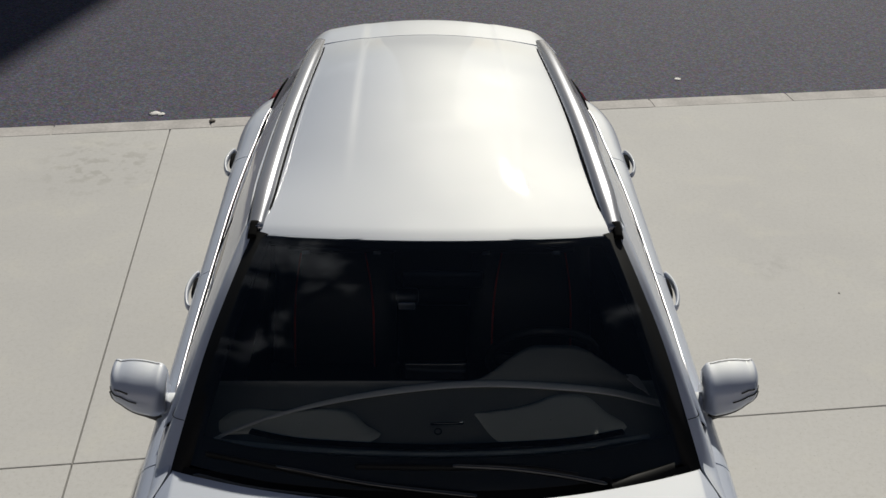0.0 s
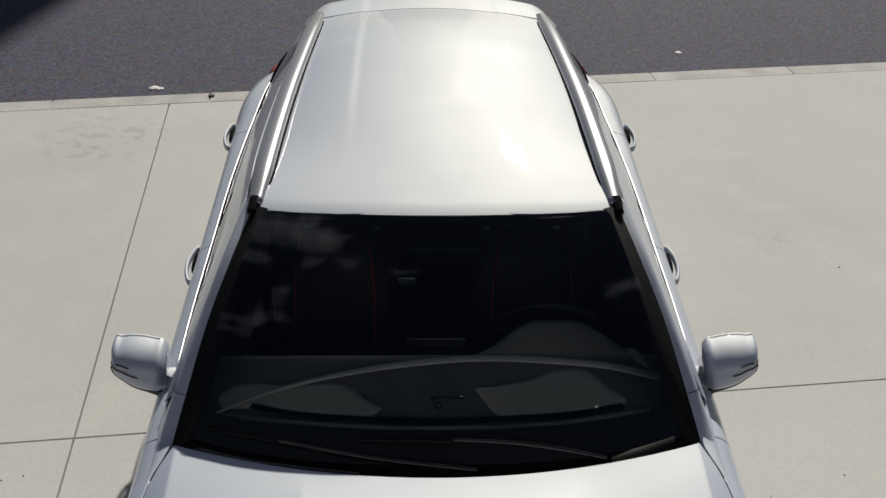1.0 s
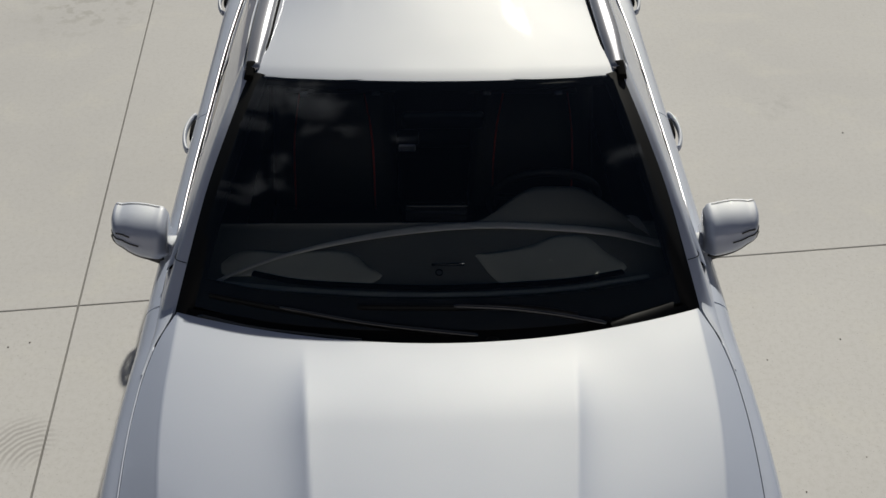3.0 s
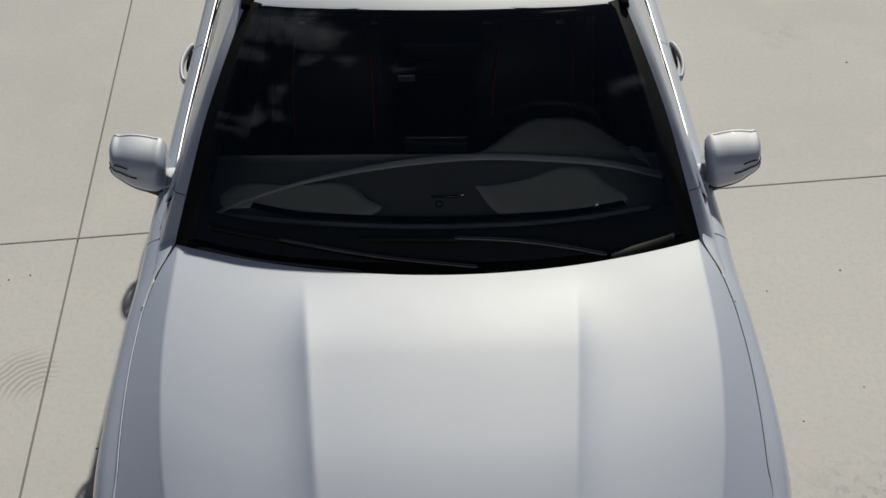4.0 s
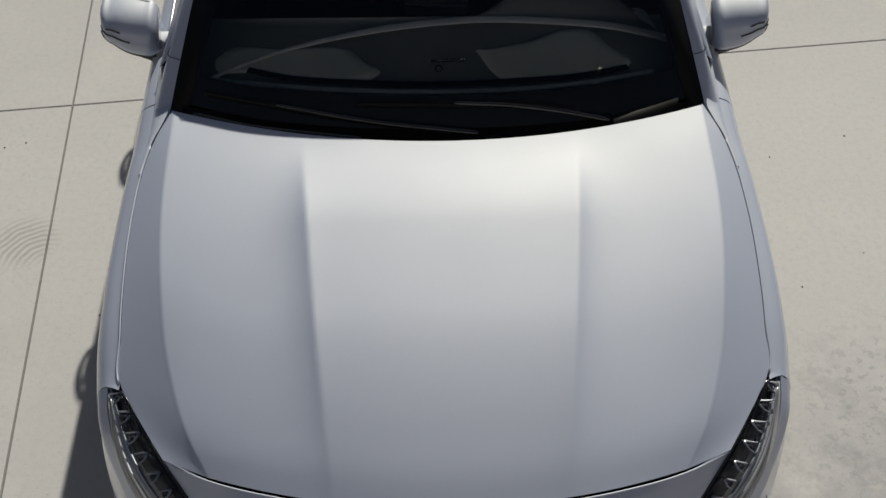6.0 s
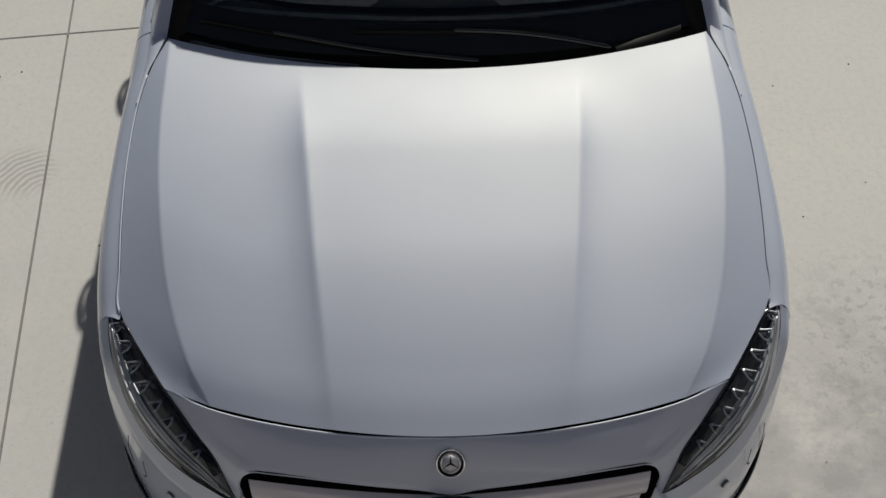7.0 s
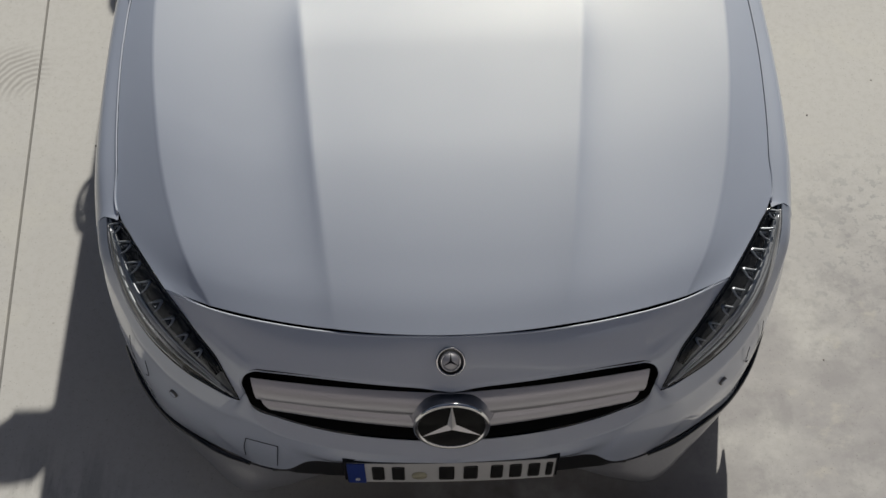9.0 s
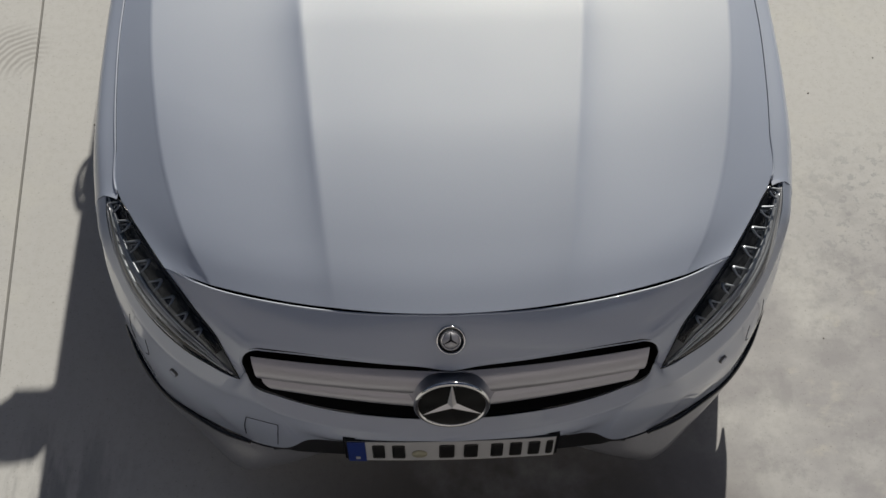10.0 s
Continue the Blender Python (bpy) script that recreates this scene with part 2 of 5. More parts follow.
def concrete():
    m = material("pale_concrete", (0.47, 0.458, 0.41), 0.85)
    n, l = m.node_tree.nodes, m.node_tree.links
    p = n["Principled BSDF"]
    where = n.new("ShaderNodeTexCoord").outputs["Object"]

    def noise_at(scale, detail=6, rough=0.55, stretch=None):
        t = n.new("ShaderNodeTexNoise")
        t.inputs["Scale"].default_value, t.inputs["Detail"].default_value, t.inputs["Roughness"].default_value = scale, detail, rough
        if stretch:
            s = n.new("ShaderNodeMapping")
            s.inputs["Scale"].default_value = stretch
            s.inputs["Rotation"].default_value = (0, 0, 0.5)
            l.new(where, s.inputs["Vector"])
            l.new(s.outputs[0], t.inputs["Vector"])
        else:
            l.new(where, t.inputs["Vector"])
        return t.outputs["Fac"]

    def ranged(value, a, b, lo=0.0, hi=1.0):
        r = n.new("ShaderNodeMapRange")
        r.interpolation_type = "SMOOTHSTEP"
        for key, x in zip(("From Min", "From Max", "To Min", "To Max"), (a, b, lo, hi)):
            r.inputs[key].default_value = x
        l.new(value, r.inputs["Value"])
        return r.outputs[0]

    def times(a, b):
        q = n.new("ShaderNodeMath")
        q.operation = "MULTIPLY"
        for k, x in enumerate((a, b)):
            if isinstance(x, float):
                q.inputs[k].default_value = x
            else:
                l.new(x, q.inputs[k])
        return q.outputs[0]

    def near(place, inner, outer):
        """1 round a place of the paving, falling off to 0."""
        d = n.new("ShaderNodeVectorMath")
        d.operation = "DISTANCE"
        d.inputs[1].default_value = place
        l.new(where, d.inputs[0])
        return ranged(d.outputs["Value"], inner, outer, 1.0, 0.0)

    def tinted(colour, fac, other):
        q = n.new("ShaderNodeMix")
        q.data_type = "RGBA"
        l.new(fac, q.inputs[0])
        if isinstance(colour, tuple):
            q.inputs[6].default_value = (*colour, 1)
        else:
            l.new(colour, q.inputs[6])
        q.inputs[7].default_value = (*other, 1)
        return q.outputs[2]

    c = tinted((0.545, 0.540, 0.532), ranged(noise_at(0.7), 0.3, 0.75), (0.490, 0.486, 0.485))
    c = tinted(c, times(ranged(noise_at(3.0, 8, 0.65), 0.5, 0.75), 0.45), (0.585, 0.575, 0.525))
    c = tinted(c, times(ranged(noise_at(40.0, 9, 0.75), 0.42, 0.72), 0.42), (0.40, 0.39, 0.37))
    c = tinted(c, times(ranged(noise_at(2.2, 5, 0.5, (0.6, 1.6, 1)), 0.60, 0.75), 0.25), (0.62, 0.605, 0.545))
    # scattered grey blotches left by wet leaves beside the front wheel
    c = tinted(c, times(ranged(noise_at(2.4, 6, 0.6), 0.30, 0.58), times(near((1.40, -0.15, 0), 0.6, 1.5), 0.85)), (0.335, 0.325, 0.340))
    blotch = times(ranged(noise_at(27.0, 6, 0.65), 0.535, 0.585), near((1.62, 0.88, 0), 0.25, 0.62))
    c = tinted(c, times(blotch, 0.6), (0.31, 0.312, 0.325))
    c = tinted(c, times(ranged(noise_at(7.0, 9, 0.7), 0.47, 0.63), times(near((1.30, 0.25, 0), 0.5, 1.3), 0.55)), (0.30, 0.293, 0.305))
    c = tinted(c, times(ranged(noise_at(4.3, 8, 0.7, (1, 1.7, 1)), 0.56, 0.68), times(near((1.35, 0.0, 0), 0.7, 1.2), 0.5)), (0.53, 0.51, 0.46))
    # oily dirt and painted car shade, darkening the concrete before the bumper
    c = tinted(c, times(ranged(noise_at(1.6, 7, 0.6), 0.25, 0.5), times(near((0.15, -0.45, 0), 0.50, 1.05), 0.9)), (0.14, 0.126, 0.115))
    # rubber left by tyres beside it
    c = tinted(c, times(ranged(noise_at(6.0, 6, 0.6, (3.0, 0.6, 1)), 0.42, 0.62), times(near((-1.13, 0.10, 0), 0.05, 0.30), 0.6)), (0.24, 0.24, 0.25))
    # curved tyre scuff
    ring = n.new("ShaderNodeTexWave")
    ring.wave_type, ring.rings_direction = "RINGS", "Z"
    shift = n.new("ShaderNodeMapping")
    shift.inputs["Location"].default_value = (1.441, -1.654, 0)
    l.new(where, shift.inputs["Vector"])
    l.new(shift.outputs[0], ring.inputs["Vector"])
    ring.inputs["Scale"].default_value, ring.inputs["Distortion"].default_value, ring.inputs["Detail"].default_value = 13.0, 3.5, 3
    c = tinted(c, times(times(ranged(ring.outputs["Fac"], 0.1, 0.9), near((-1.548, 1.776, 0), 0.06, 0.16)), 0.6), (0.30, 0.285, 0.28))
    c = tinted(c, times(ranged(noise_at(9.0, 4), 0.45, 0.65), times(near((1.88, 4.19, 0), 0.03, 0.22), 0.45)), (0.34, 0.335, 0.33))
    c = tinted(c, times(ranged(noise_at(11.0, 5), 0.5, 0.62), times(near((-2.1, 5.45, 0), 0.1, 0.6), 0.5)), (0.33, 0.32, 0.30))
    c = tinted(c, times(ranged(noise_at(130.0, 2), 0.64, 0.71), 0.45), (0.20, 0.19, 0.18))
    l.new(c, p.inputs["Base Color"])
    b = n.new("ShaderNodeBump")
    b.inputs["Strength"].default_value, b.inputs["Distance"].default_value = 0.07, 0.002
    l.new(noise_at(90.0, 8, 0.7), b.inputs["Height"])
    l.new(b.outputs[0], p.inputs["Normal"])
    return m


def asphalt():
    m = material("asphalt", (0.06, 0.058, 0.062), 0.9)
    n, l = m.node_tree.nodes, m.node_tree.links
    p = n["Principled BSDF"]
    where = n.new("ShaderNodeTexCoord").outputs["Object"]
    stone = n.new("ShaderNodeTexVoronoi")
    stone.inputs["Scale"].default_value = 62
    l.new(where, stone.inputs["Vector"])
    big = n.new("ShaderNodeTexNoise")
    big.inputs["Scale"].default_value, big.inputs["Detail"].default_value = 42, 10
    big.inputs["Roughness"].default_value = 0.75
    l.new(where, big.inputs["Vector"])
    ramp = n.new("ShaderNodeValToRGB")
    ramp.color_ramp.elements[0].color, ramp.color_ramp.elements[1].color = (0.015, 0.0155, 0.028, 1), (0.092, 0.090, 0.142, 1)
    ramp.color_ramp.elements[0].position, ramp.color_ramp.elements[1].position = 0.35, 0.66
    l.new(big.outputs["Fac"], ramp.inputs["Fac"])
    mix = n.new("ShaderNodeMix")
    mix.data_type, mix.blend_type = "RGBA", "OVERLAY"
    mix.inputs[0].default_value = 0.5
    l.new(ramp.outputs[0], mix.inputs[6])
    l.new(stone.outputs["Color"], mix.inputs[7])
    # pale stones worn bare here and there
    chips = n.new("ShaderNodeTexNoise")
    chips.inputs["Scale"].default_value, chips.inputs["Detail"].default_value = 140, 2
    l.new(where, chips.inputs["Vector"])
    bare = n.new("ShaderNodeMapRange")
    bare.inputs["From Min"].default_value, bare.inputs["From Max"].default_value = 0.66, 0.72
    bare.inputs["To Max"].default_value = 0.5
    l.new(chips.outputs["Fac"], bare.inputs["Value"])
    worn = n.new("ShaderNodeMix")
    worn.data_type = "RGBA"
    worn.inputs[7].default_value = (0.19, 0.19, 0.21, 1)
    l.new(bare.outputs[0], worn.inputs[0])
    l.new(mix.outputs[2], worn.inputs[6])
    grey = n.new("ShaderNodeHueSaturation")
    grey.inputs["Saturation"].default_value, grey.inputs["Value"].default_value = 0.95, 0.98
    l.new(worn.outputs[2], grey.inputs["Color"])
    l.new(grey.outputs[0], p.inputs["Base Color"])
    b = n.new("ShaderNodeBump")
    b.inputs["Strength"].default_value, b.inputs["Distance"].default_value = 0.4, 0.005
    l.new(stone.outputs["Distance"], b.inputs["Height"])
    l.new(b.outputs[0], p.inputs["Normal"])
    return m


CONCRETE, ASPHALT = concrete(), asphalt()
KERB = grain(material("kerb_concrete", (0.45, 0.432, 0.425), 0.85), 45, 0.25, 0.25, 0.40, 5.0)
SOIL = grain(material("bare_ground", (0.30, 0.28, 0.24), 0.95), 3, 0.25, 0.3, 0.2, 0.05, 0.02)


def plain_slab(name, corners, top, bottom, mat, bevel=0.004):
    bm = bmesh.new()
    low = [bm.verts.new((x, y, bottom)) for x, y in corners]
    high = [bm.verts.new((x, y, top)) for x, y in corners]
    n = len(corners)
    rim = bm.faces.new(high)
    bm.faces.new(low[::-1])
    for k in range(n):
        bm.faces.new((low[k], low[(k + 1) % n], high[(k + 1) % n], high[k]))
    if bevel:
        bmesh.ops.bevel(bm, geom=list(rim.edges), offset=bevel, segments=2, affect="EDGES", profile=0.5)
    return part(name, bm, mat, None, shade=False)


ground = plain_slab("ground", [(-900, -900), (900, -900), (900, 900), (-900, 900)], -0.16, -0.5, SOIL, 0)
tagged(ground, "bare pale ground reaching the horizon", "ground", kind="structure")
road = plain_slab("road", [(-60, kerb_y(-60) + 0.15), (60, kerb_y(60) + 0.15), (60, kerb_y(60) + 9), (-60, kerb_y(-60) + 9)], -0.035, -0.15, ASPHALT, 0)
tagged(road, "dark grey coarse asphalt road along the kerb", "road", kind="structure")
pavement = plain_slab("pavement", [(-30, -22), (30, -22), (30, kerb_y(30)), (-30, kerb_y(-30))], -0.03, -0.15, JOINT, 0)
tagged(pavement, "pale cast concrete paving slabs with narrow dark joints", "pavement", kind="structure")


def paving():
    gap = 0.0040
    for i in range(-3, 4):
        for k in range(-1, 5):
            xs = [lambda y, i=i: joint_x(y) + 5.7 * i + gap, lambda y, i=i: joint_x(y) + 5.7 * (i + 1) - gap]
            lo = lambda x, k=k: cross_y(x, k + 1) + gap
            hi = (lambda x, k=k: cross_y(x, k) - gap) if k >= 0 else (lambda x: kerb_y(x) - 0.0002)
            if k == -1:
                lo = lambda x: cross_y(x, 0) + gap
            corners = []
            for fx, fy in ((0, lo), (1, lo), (1, hi), (0, hi)):
                x, y = xs[fx](0), 0.0
                for _ in range(6):
                    y = fy(x)
                    x = xs[fx](y)
                corners.append((x, y))
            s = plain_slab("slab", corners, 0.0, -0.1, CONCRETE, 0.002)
            s.parent = pavement


paving()
kerb = plain_slab("kerb", [(-30, kerb_y(-30) + 0.003), (30, kerb_y(30) + 0.003), (30, kerb_y(30) + 0.14), (-30, kerb_y(-30) + 0.14)], -0.003, -0.15, KERB, 0)
tagged(kerb, "flush pale concrete kerb stones beside the road", "kerb", kind="structure")


def kerb_stones():
    d = Vector((1, 0.1263, 0)).normalized()
    nrm = Vector((-d.y, d.x, 0))
    rng = random.Random(3)
    for k in range(-14, 15):
        a = Vector((-2.56 + 1.062 * k, kerb_y(-2.56 + 1.062 * k), 0)) + nrm * 0.0006
        b = a + d * 1.062
        o = rng.uniform(-0.004, 0.004)
        s = plain_slab("kerb_stone", [tuple((p + nrm * w)[:2]) for p, w in ((a + d * 0.0015, 0), (b - d * 0.0015, 0), (b - d * 0.0015, 0.15 + o), (a + d * 0.0015, 0.15 + o))], 0.0015 + rng.uniform(-0.001, 0.001), -0.12, KERB, 0.001)
        s.parent = kerb


kerb_stones()


# unseen wall piece beyond the road, added to throw its shade on the asphalt
def add_shade_wall():
    wall_mat = grain(material("stucco", (0.55, 0.53, 0.50), 0.9), 30, 0.1, 0.1, 0.1, 0.6)
    wall = part("shade_wall", block((-2.2, 32.0, -0.2), (2.56, 32.6, 18.80), 0.02, 1), wall_mat, None)
    tagged(wall, "unseen pale plastered wall added to shade the road", "wall", kind="structure")


add_shade_wall()

# hall before the car, behind the camera; unseen, added to block and bounce light
def add_unseen_hall():
    unseen_hall = new("unseen_hall")
    clad = grain(material("dark_cladding", (0.06, 0.056, 0.058), 0.6), 20, 0.15, 0.1, 0.15, 0.4)
    upper = grain(material("warm_grey_cladding", (0.29, 0.272, 0.290), 0.5), 20, 0.12, 0.1, 0.15, 0.4)
    part("wall", block((-16, -13.5, -0.2), (16, -6.5, 2.4), 0.03, 1), clad, unseen_hall)
    part("upper_wall", block((-16, -13.5, 2.404), (16, -6.5, 7.0), 0.03, 1), upper, unseen_hall)
    part("roof", block((-16.2, -13.6, 7.0), (16.2, -6.3, 7.2), 0.02, 1), KERB, unseen_hall)
    # pale band added so that a bright streak reflects on the nose
    pale = grain(material("pale_band", (0.78, 0.77, 0.75), 0.5), 30, 0.06, 0.05, 0.05, 0.5)
    part("bounce_band", block((0.6, -6.52, 4.3), (16, -6.44, 4.75), 0.01, 1), pale, unseen_hall)
    tagged(unseen_hall, "unseen long dark-clad block added to shape the light on the parked car", "building")


add_unseen_hall()
# ---- the car ----
car = new("car")
tagged(car, "silver compact crossover car parked on pale concrete paving", "car")

# hood: middle line, crease and outer shut line, each from the windscreen to the nose
HOOD_MID = [(0, 1.226, 1.000), (0, 1.05, 0.990), (0, 0.80, 0.968), (0, 0.55, 0.936), (0, 0.34, 0.896), (0, 0.235, 0.869), (0, 0.178, 0.849)]
HOOD_CREASE = [(0.763, 1.388, 0.981), (0.758, 1.25, 0.977), (0.754, 1.075, 0.964), (0.725, 0.79, 0.930), (0.677, 0.55, 0.883), (0.610, 0.37, 0.845), (0.560, 0.285, 0.822)]
HOOD_SHUT = [(0.766, 1.392, 0.980), (0.806, 1.290, 0.958), (0.826, 1.190, 0.938), (0.835, 1.05, 0.917), (0.832, 0.83, 0.880), (0.822, 0.68, 0.848), (0.808, 0.552, 0.815), (0.745, 0.448, 0.810), (0.677, 0.345, 0.804)]
SHUT_AT = [0.0, 0.10, 0.19, 0.32, 0.54, 0.70, 0.835, 0.92, 1.0]


def hood_points(rows=70, drop=0.0):
    v = np.linspace(0, 1, rows)
    mid, crease, shut = along(HOOD_MID, v), along(HOOD_CREASE, v), hermite(SHUT_AT, HOOD_SHUT, v)
    share = np.r_[np.linspace(0, 1, 90)[:-1], np.linspace(1, 2, 26)]
    out = np.zeros((rows, len(share), 3))
    for j, s in enumerate(share):
        if s <= 1:
            p = mid + (crease - mid) * s
            p[:, 1] = mid[:, 1] + (crease[:, 1] - mid[:, 1]) * s**2
            p[:, 2] = mid[:, 2] + (crease[:, 2] - mid[:, 2]) * s**2.2
            # raised middle of the hood, ending softly before the nose
            x = p[:, 0]
            edge = 0.236 + 0.15 * p[:, 1] - 0.025 * p[:, 1] ** 2
            away = np.maximum(x - edge, 0)
            lift = np.where(x < edge, 0.84 + 0.16 * np.exp(np.minimum(x - edge, 0) / 0.055), 0.6 * np.exp(-away / 0.05) + 0.4 * np.exp(-away / 0.15))
            p[:, 2] += 0.0300 * lift * smooth(0.06, 0.66, p[:, 1]) * (1 - smooth(0.92, 1.27, p[:, 1]))
        else:
            u = s - 1
            p = crease + (shut - crease) * u
            slope = 0.92
            p[:, 2] = crease[:, 2] + (shut[:, 2] - crease[:, 2]) * (slope * u + (1 - slope) * u**1.7)
        out[:, j] = p
    out[:, :, 2] -= drop
    return out


HOOD = hood_points()
sheet("hood", full(HOOD), PAINT, car, thick=0.006, label="silver bonnet with raised middle")
liner = hood_points(24, 0.035)
liner[:, :, 0] *= 1.02
sheet("engine_bay_liner", full(liner), DARK, car, thick=0.004)

# nose panel between hood, headlights and grille
NOSE_TOP = [(0, 0.1755, 0.8470), (0.2, 0.1865, 0.8442), (0.386, 0.2200, 0.8365), (0.563, 0.2795, 0.8184), (0.673, 0.341, 0.8010)]
NOSE_OUT = NOSE_TOP + [(0.600, 0.248, 0.763), (0.552, 0.192, 0.735), (0.533, 0.160, 0.707), (0.505, 0.115, 0.670)]
NOSE_OUT_AT = [0, 0.17, 0.32, 0.48, 0.60, 0.72, 0.82, 0.89, 1.0]
NOSE_LOW = [(0.000, 0.082, 0.755), (0.158, 0.092, 0.767), (0.261, 0.105, 0.770), (0.365, 0.123, 0.766), (0.429, 0.135, 0.760), (0.456, 0.141, 0.755), (0.476, 0.143, 0.742), (0.489, 0.143, 0.723), (0.495, 0.140, 0.705), (0.491, 0.131, 0.669)]
NOSE_LOW_AT = [0, 0.17, 0.3, 0.46, 0.58, 0.65, 0.715, 0.78, 0.85, 1.0]


def nose_points():
    """From the hood's shut line and the headlight's inner edge to the edge of the grille."""
    t = np.linspace(0, 1, 100)
    a, b = hermite(NOSE_OUT_AT, NOSE_OUT, t), hermite(NOSE_LOW_AT, NOSE_LOW, t)
    s = np.linspace(0, 1, 40)[:, None, None]
    p = a[None] * (1 - s) + b[None] * s
    fade = (1 - smooth(0.55, 0.85, t))[None, :, None]
    p += 4 * s * (1 - s) * (0.25 + 0.75 * fade) * np.array((0, -0.003, 0.003))
    # the lower edge rolls into the grille
    p += smooth(0.86, 1.0, s) * np.array((0, 0.004, 0.0))
    # soft ridge on the middle line
    p[:, :, 1] -= 0.006 * np.exp(-((p[:, :, 0]) / 0.05) ** 2) * np.linspace(0, 1, 40)[:, None]
    return p


def nose_edge():
    """Turned edge of the nose panel along the shut line of the hood."""
    half = along(NOSE_TOP, np.linspace(0, 1, 60))
    line = np.concatenate([half[:0:-1] * (-1, 1, 1), half]) + np.array((0, 0.0005, -0.0012))
    part("nose_edge", sweep(line, oval(0.0026, 0.0026, 8)), PAINT, car)


nose_edge()
sheet("nose_panel", full(nose_points()), PAINT, car, out=(0, -0.6, 0.8), thick=0.006)

# bumper: upper edge under grille and headlights, two body lines, lower edge
B_AT = [0.0, 0.12, 0.22, 0.34, 0.42, 0.455, 0.49, 0.58, 0.68, 0.78, 0.89, 1.0]
B_TOP = [(0.0, 0.043, 0.554), (0.15, 0.051, 0.561), (0.276, 0.067, 0.569), (0.416, 0.098, 0.595), (0.48, 0.118, 0.626), (0.491, 0.131, 0.669), (0.505, 0.115, 0.668), (0.632, 0.192, 0.664), (0.728, 0.277, 0.686), (0.8, 0.383, 0.724), (0.836, 0.48, 0.768), (0.845, 0.556, 0.8065)]
B_LIP = [(0.0, 0.011, 0.521), (0.151, 0.019, 0.533), (0.289, 0.038, 0.542), (0.425, 0.07, 0.568), (0.473, 0.09, 0.59), (0.508, 0.102, 0.598), (0.546, 0.113, 0.604), (0.655, 0.182, 0.62), (0.746, 0.268, 0.645), (0.815, 0.375, 0.688), (0.859, 0.475, 0.746), (0.872, 0.556, 0.785)]
B_MID = [(0, 0.004, 0.517), (0.16, 0.01, 0.515), (0.285, 0.026, 0.51), (0.394, 0.057, 0.495), (0.455, 0.071, 0.478), (0.57, 0.118, 0.468), (0.61, 0.14, 0.47), (0.695, 0.192, 0.475), (0.776, 0.268, 0.49), (0.84, 0.37, 0.53), (0.881, 0.47, 0.6), (0.893, 0.556, 0.665)]
B_LOW = [(0, 0.01, 0.504), (0.16, 0.016, 0.503), (0.277, 0.041, 0.443), (0.364, 0.055, 0.422), (0.448, 0.072, 0.334), (0.515, 0.106, 0.29), (0.57, 0.135, 0.285), (0.68, 0.196, 0.282), (0.775, 0.265, 0.29), (0.842, 0.355, 0.318), (0.887, 0.45, 0.36), (0.896, 0.53, 0.42)]


def bumper_points(back=0.0):
    t = np.linspace(0, 1, 110)
    c = [hermite(B_AT, k, t) for k in (B_TOP, B_LIP, B_MID, B_LOW)]
    s = np.linspace(0, 1, 40)
    rows = []
    for j in range(len(t)):
        a, b, m, e = (q[j] for q in c)
        rows.append(along([a, a * 0.2 + b * 0.8, b, b * 0.8 + m * 0.2, m, e], s))
    p = np.stack(rows, 1)
    p[:, :, 1] += back
    return p


BUMPER = bumper_points()
sheet("front_bumper", full(BUMPER), PAINT, car, out=(0, -1, 0.2), thick=0.006, label="silver front bumper")

# dark slit below the bumper, then the lower lip
LIP_TOP = [(0, 0.110, 0.300), (0.30, 0.100, 0.300), (0.45, 0.086, 0.286), (0.53, 0.112, 0.272), (0.680, 0.198, 0.264), (0.775, 0.268, 0.266), (0.850, 0.358, 0.290), (0.893, 0.445, 0.325)]
LIP_OUT = [(0, 0.095, 0.284), (0.30, 0.088, 0.278), (0.455, 0.070, 0.215), (0.558, 0.078, 0.166), (0.680, 0.175, 0.175), (0.782, 0.275, 0.185), (0.858, 0.370, 0.200), (0.890, 0.460, 0.225)]
LIP_LOW = [(0, 0.120, 0.235), (0.30, 0.118, 0.222), (0.455, 0.095, 0.165), (0.558, 0.096, 0.130), (0.680, 0.192, 0.138), (0.772, 0.290, 0.145), (0.848, 0.383, 0.155), (0.878, 0.470, 0.170)]


def lip_points():
    t = np.linspace(0, 1, 80)
    c = [along(k, t) for k in (LIP_TOP, LIP_OUT, LIP_LOW)]
    return np.stack([along([q[j] for q in c], np.linspace(0, 1, 10)) for j in range(len(t))], 1)


sheet("front_lip", full(lip_points()), LIP_SILVER, car, out=(0, -1, 0.3), thick=0.006, label="silver lower front spoiler lip")
back = bumper_points(0.03)[16:]
back[:, :, 0] *= 0.985
low = back[-1].copy()
low[:, 2] = 0.20
low[:, 1] += 0.10
back = np.concatenate([back, low[None]], 0)
sheet("bumper_backing", full(back), DARK, car, out=(0, -1, 0.2), thick=0.01)


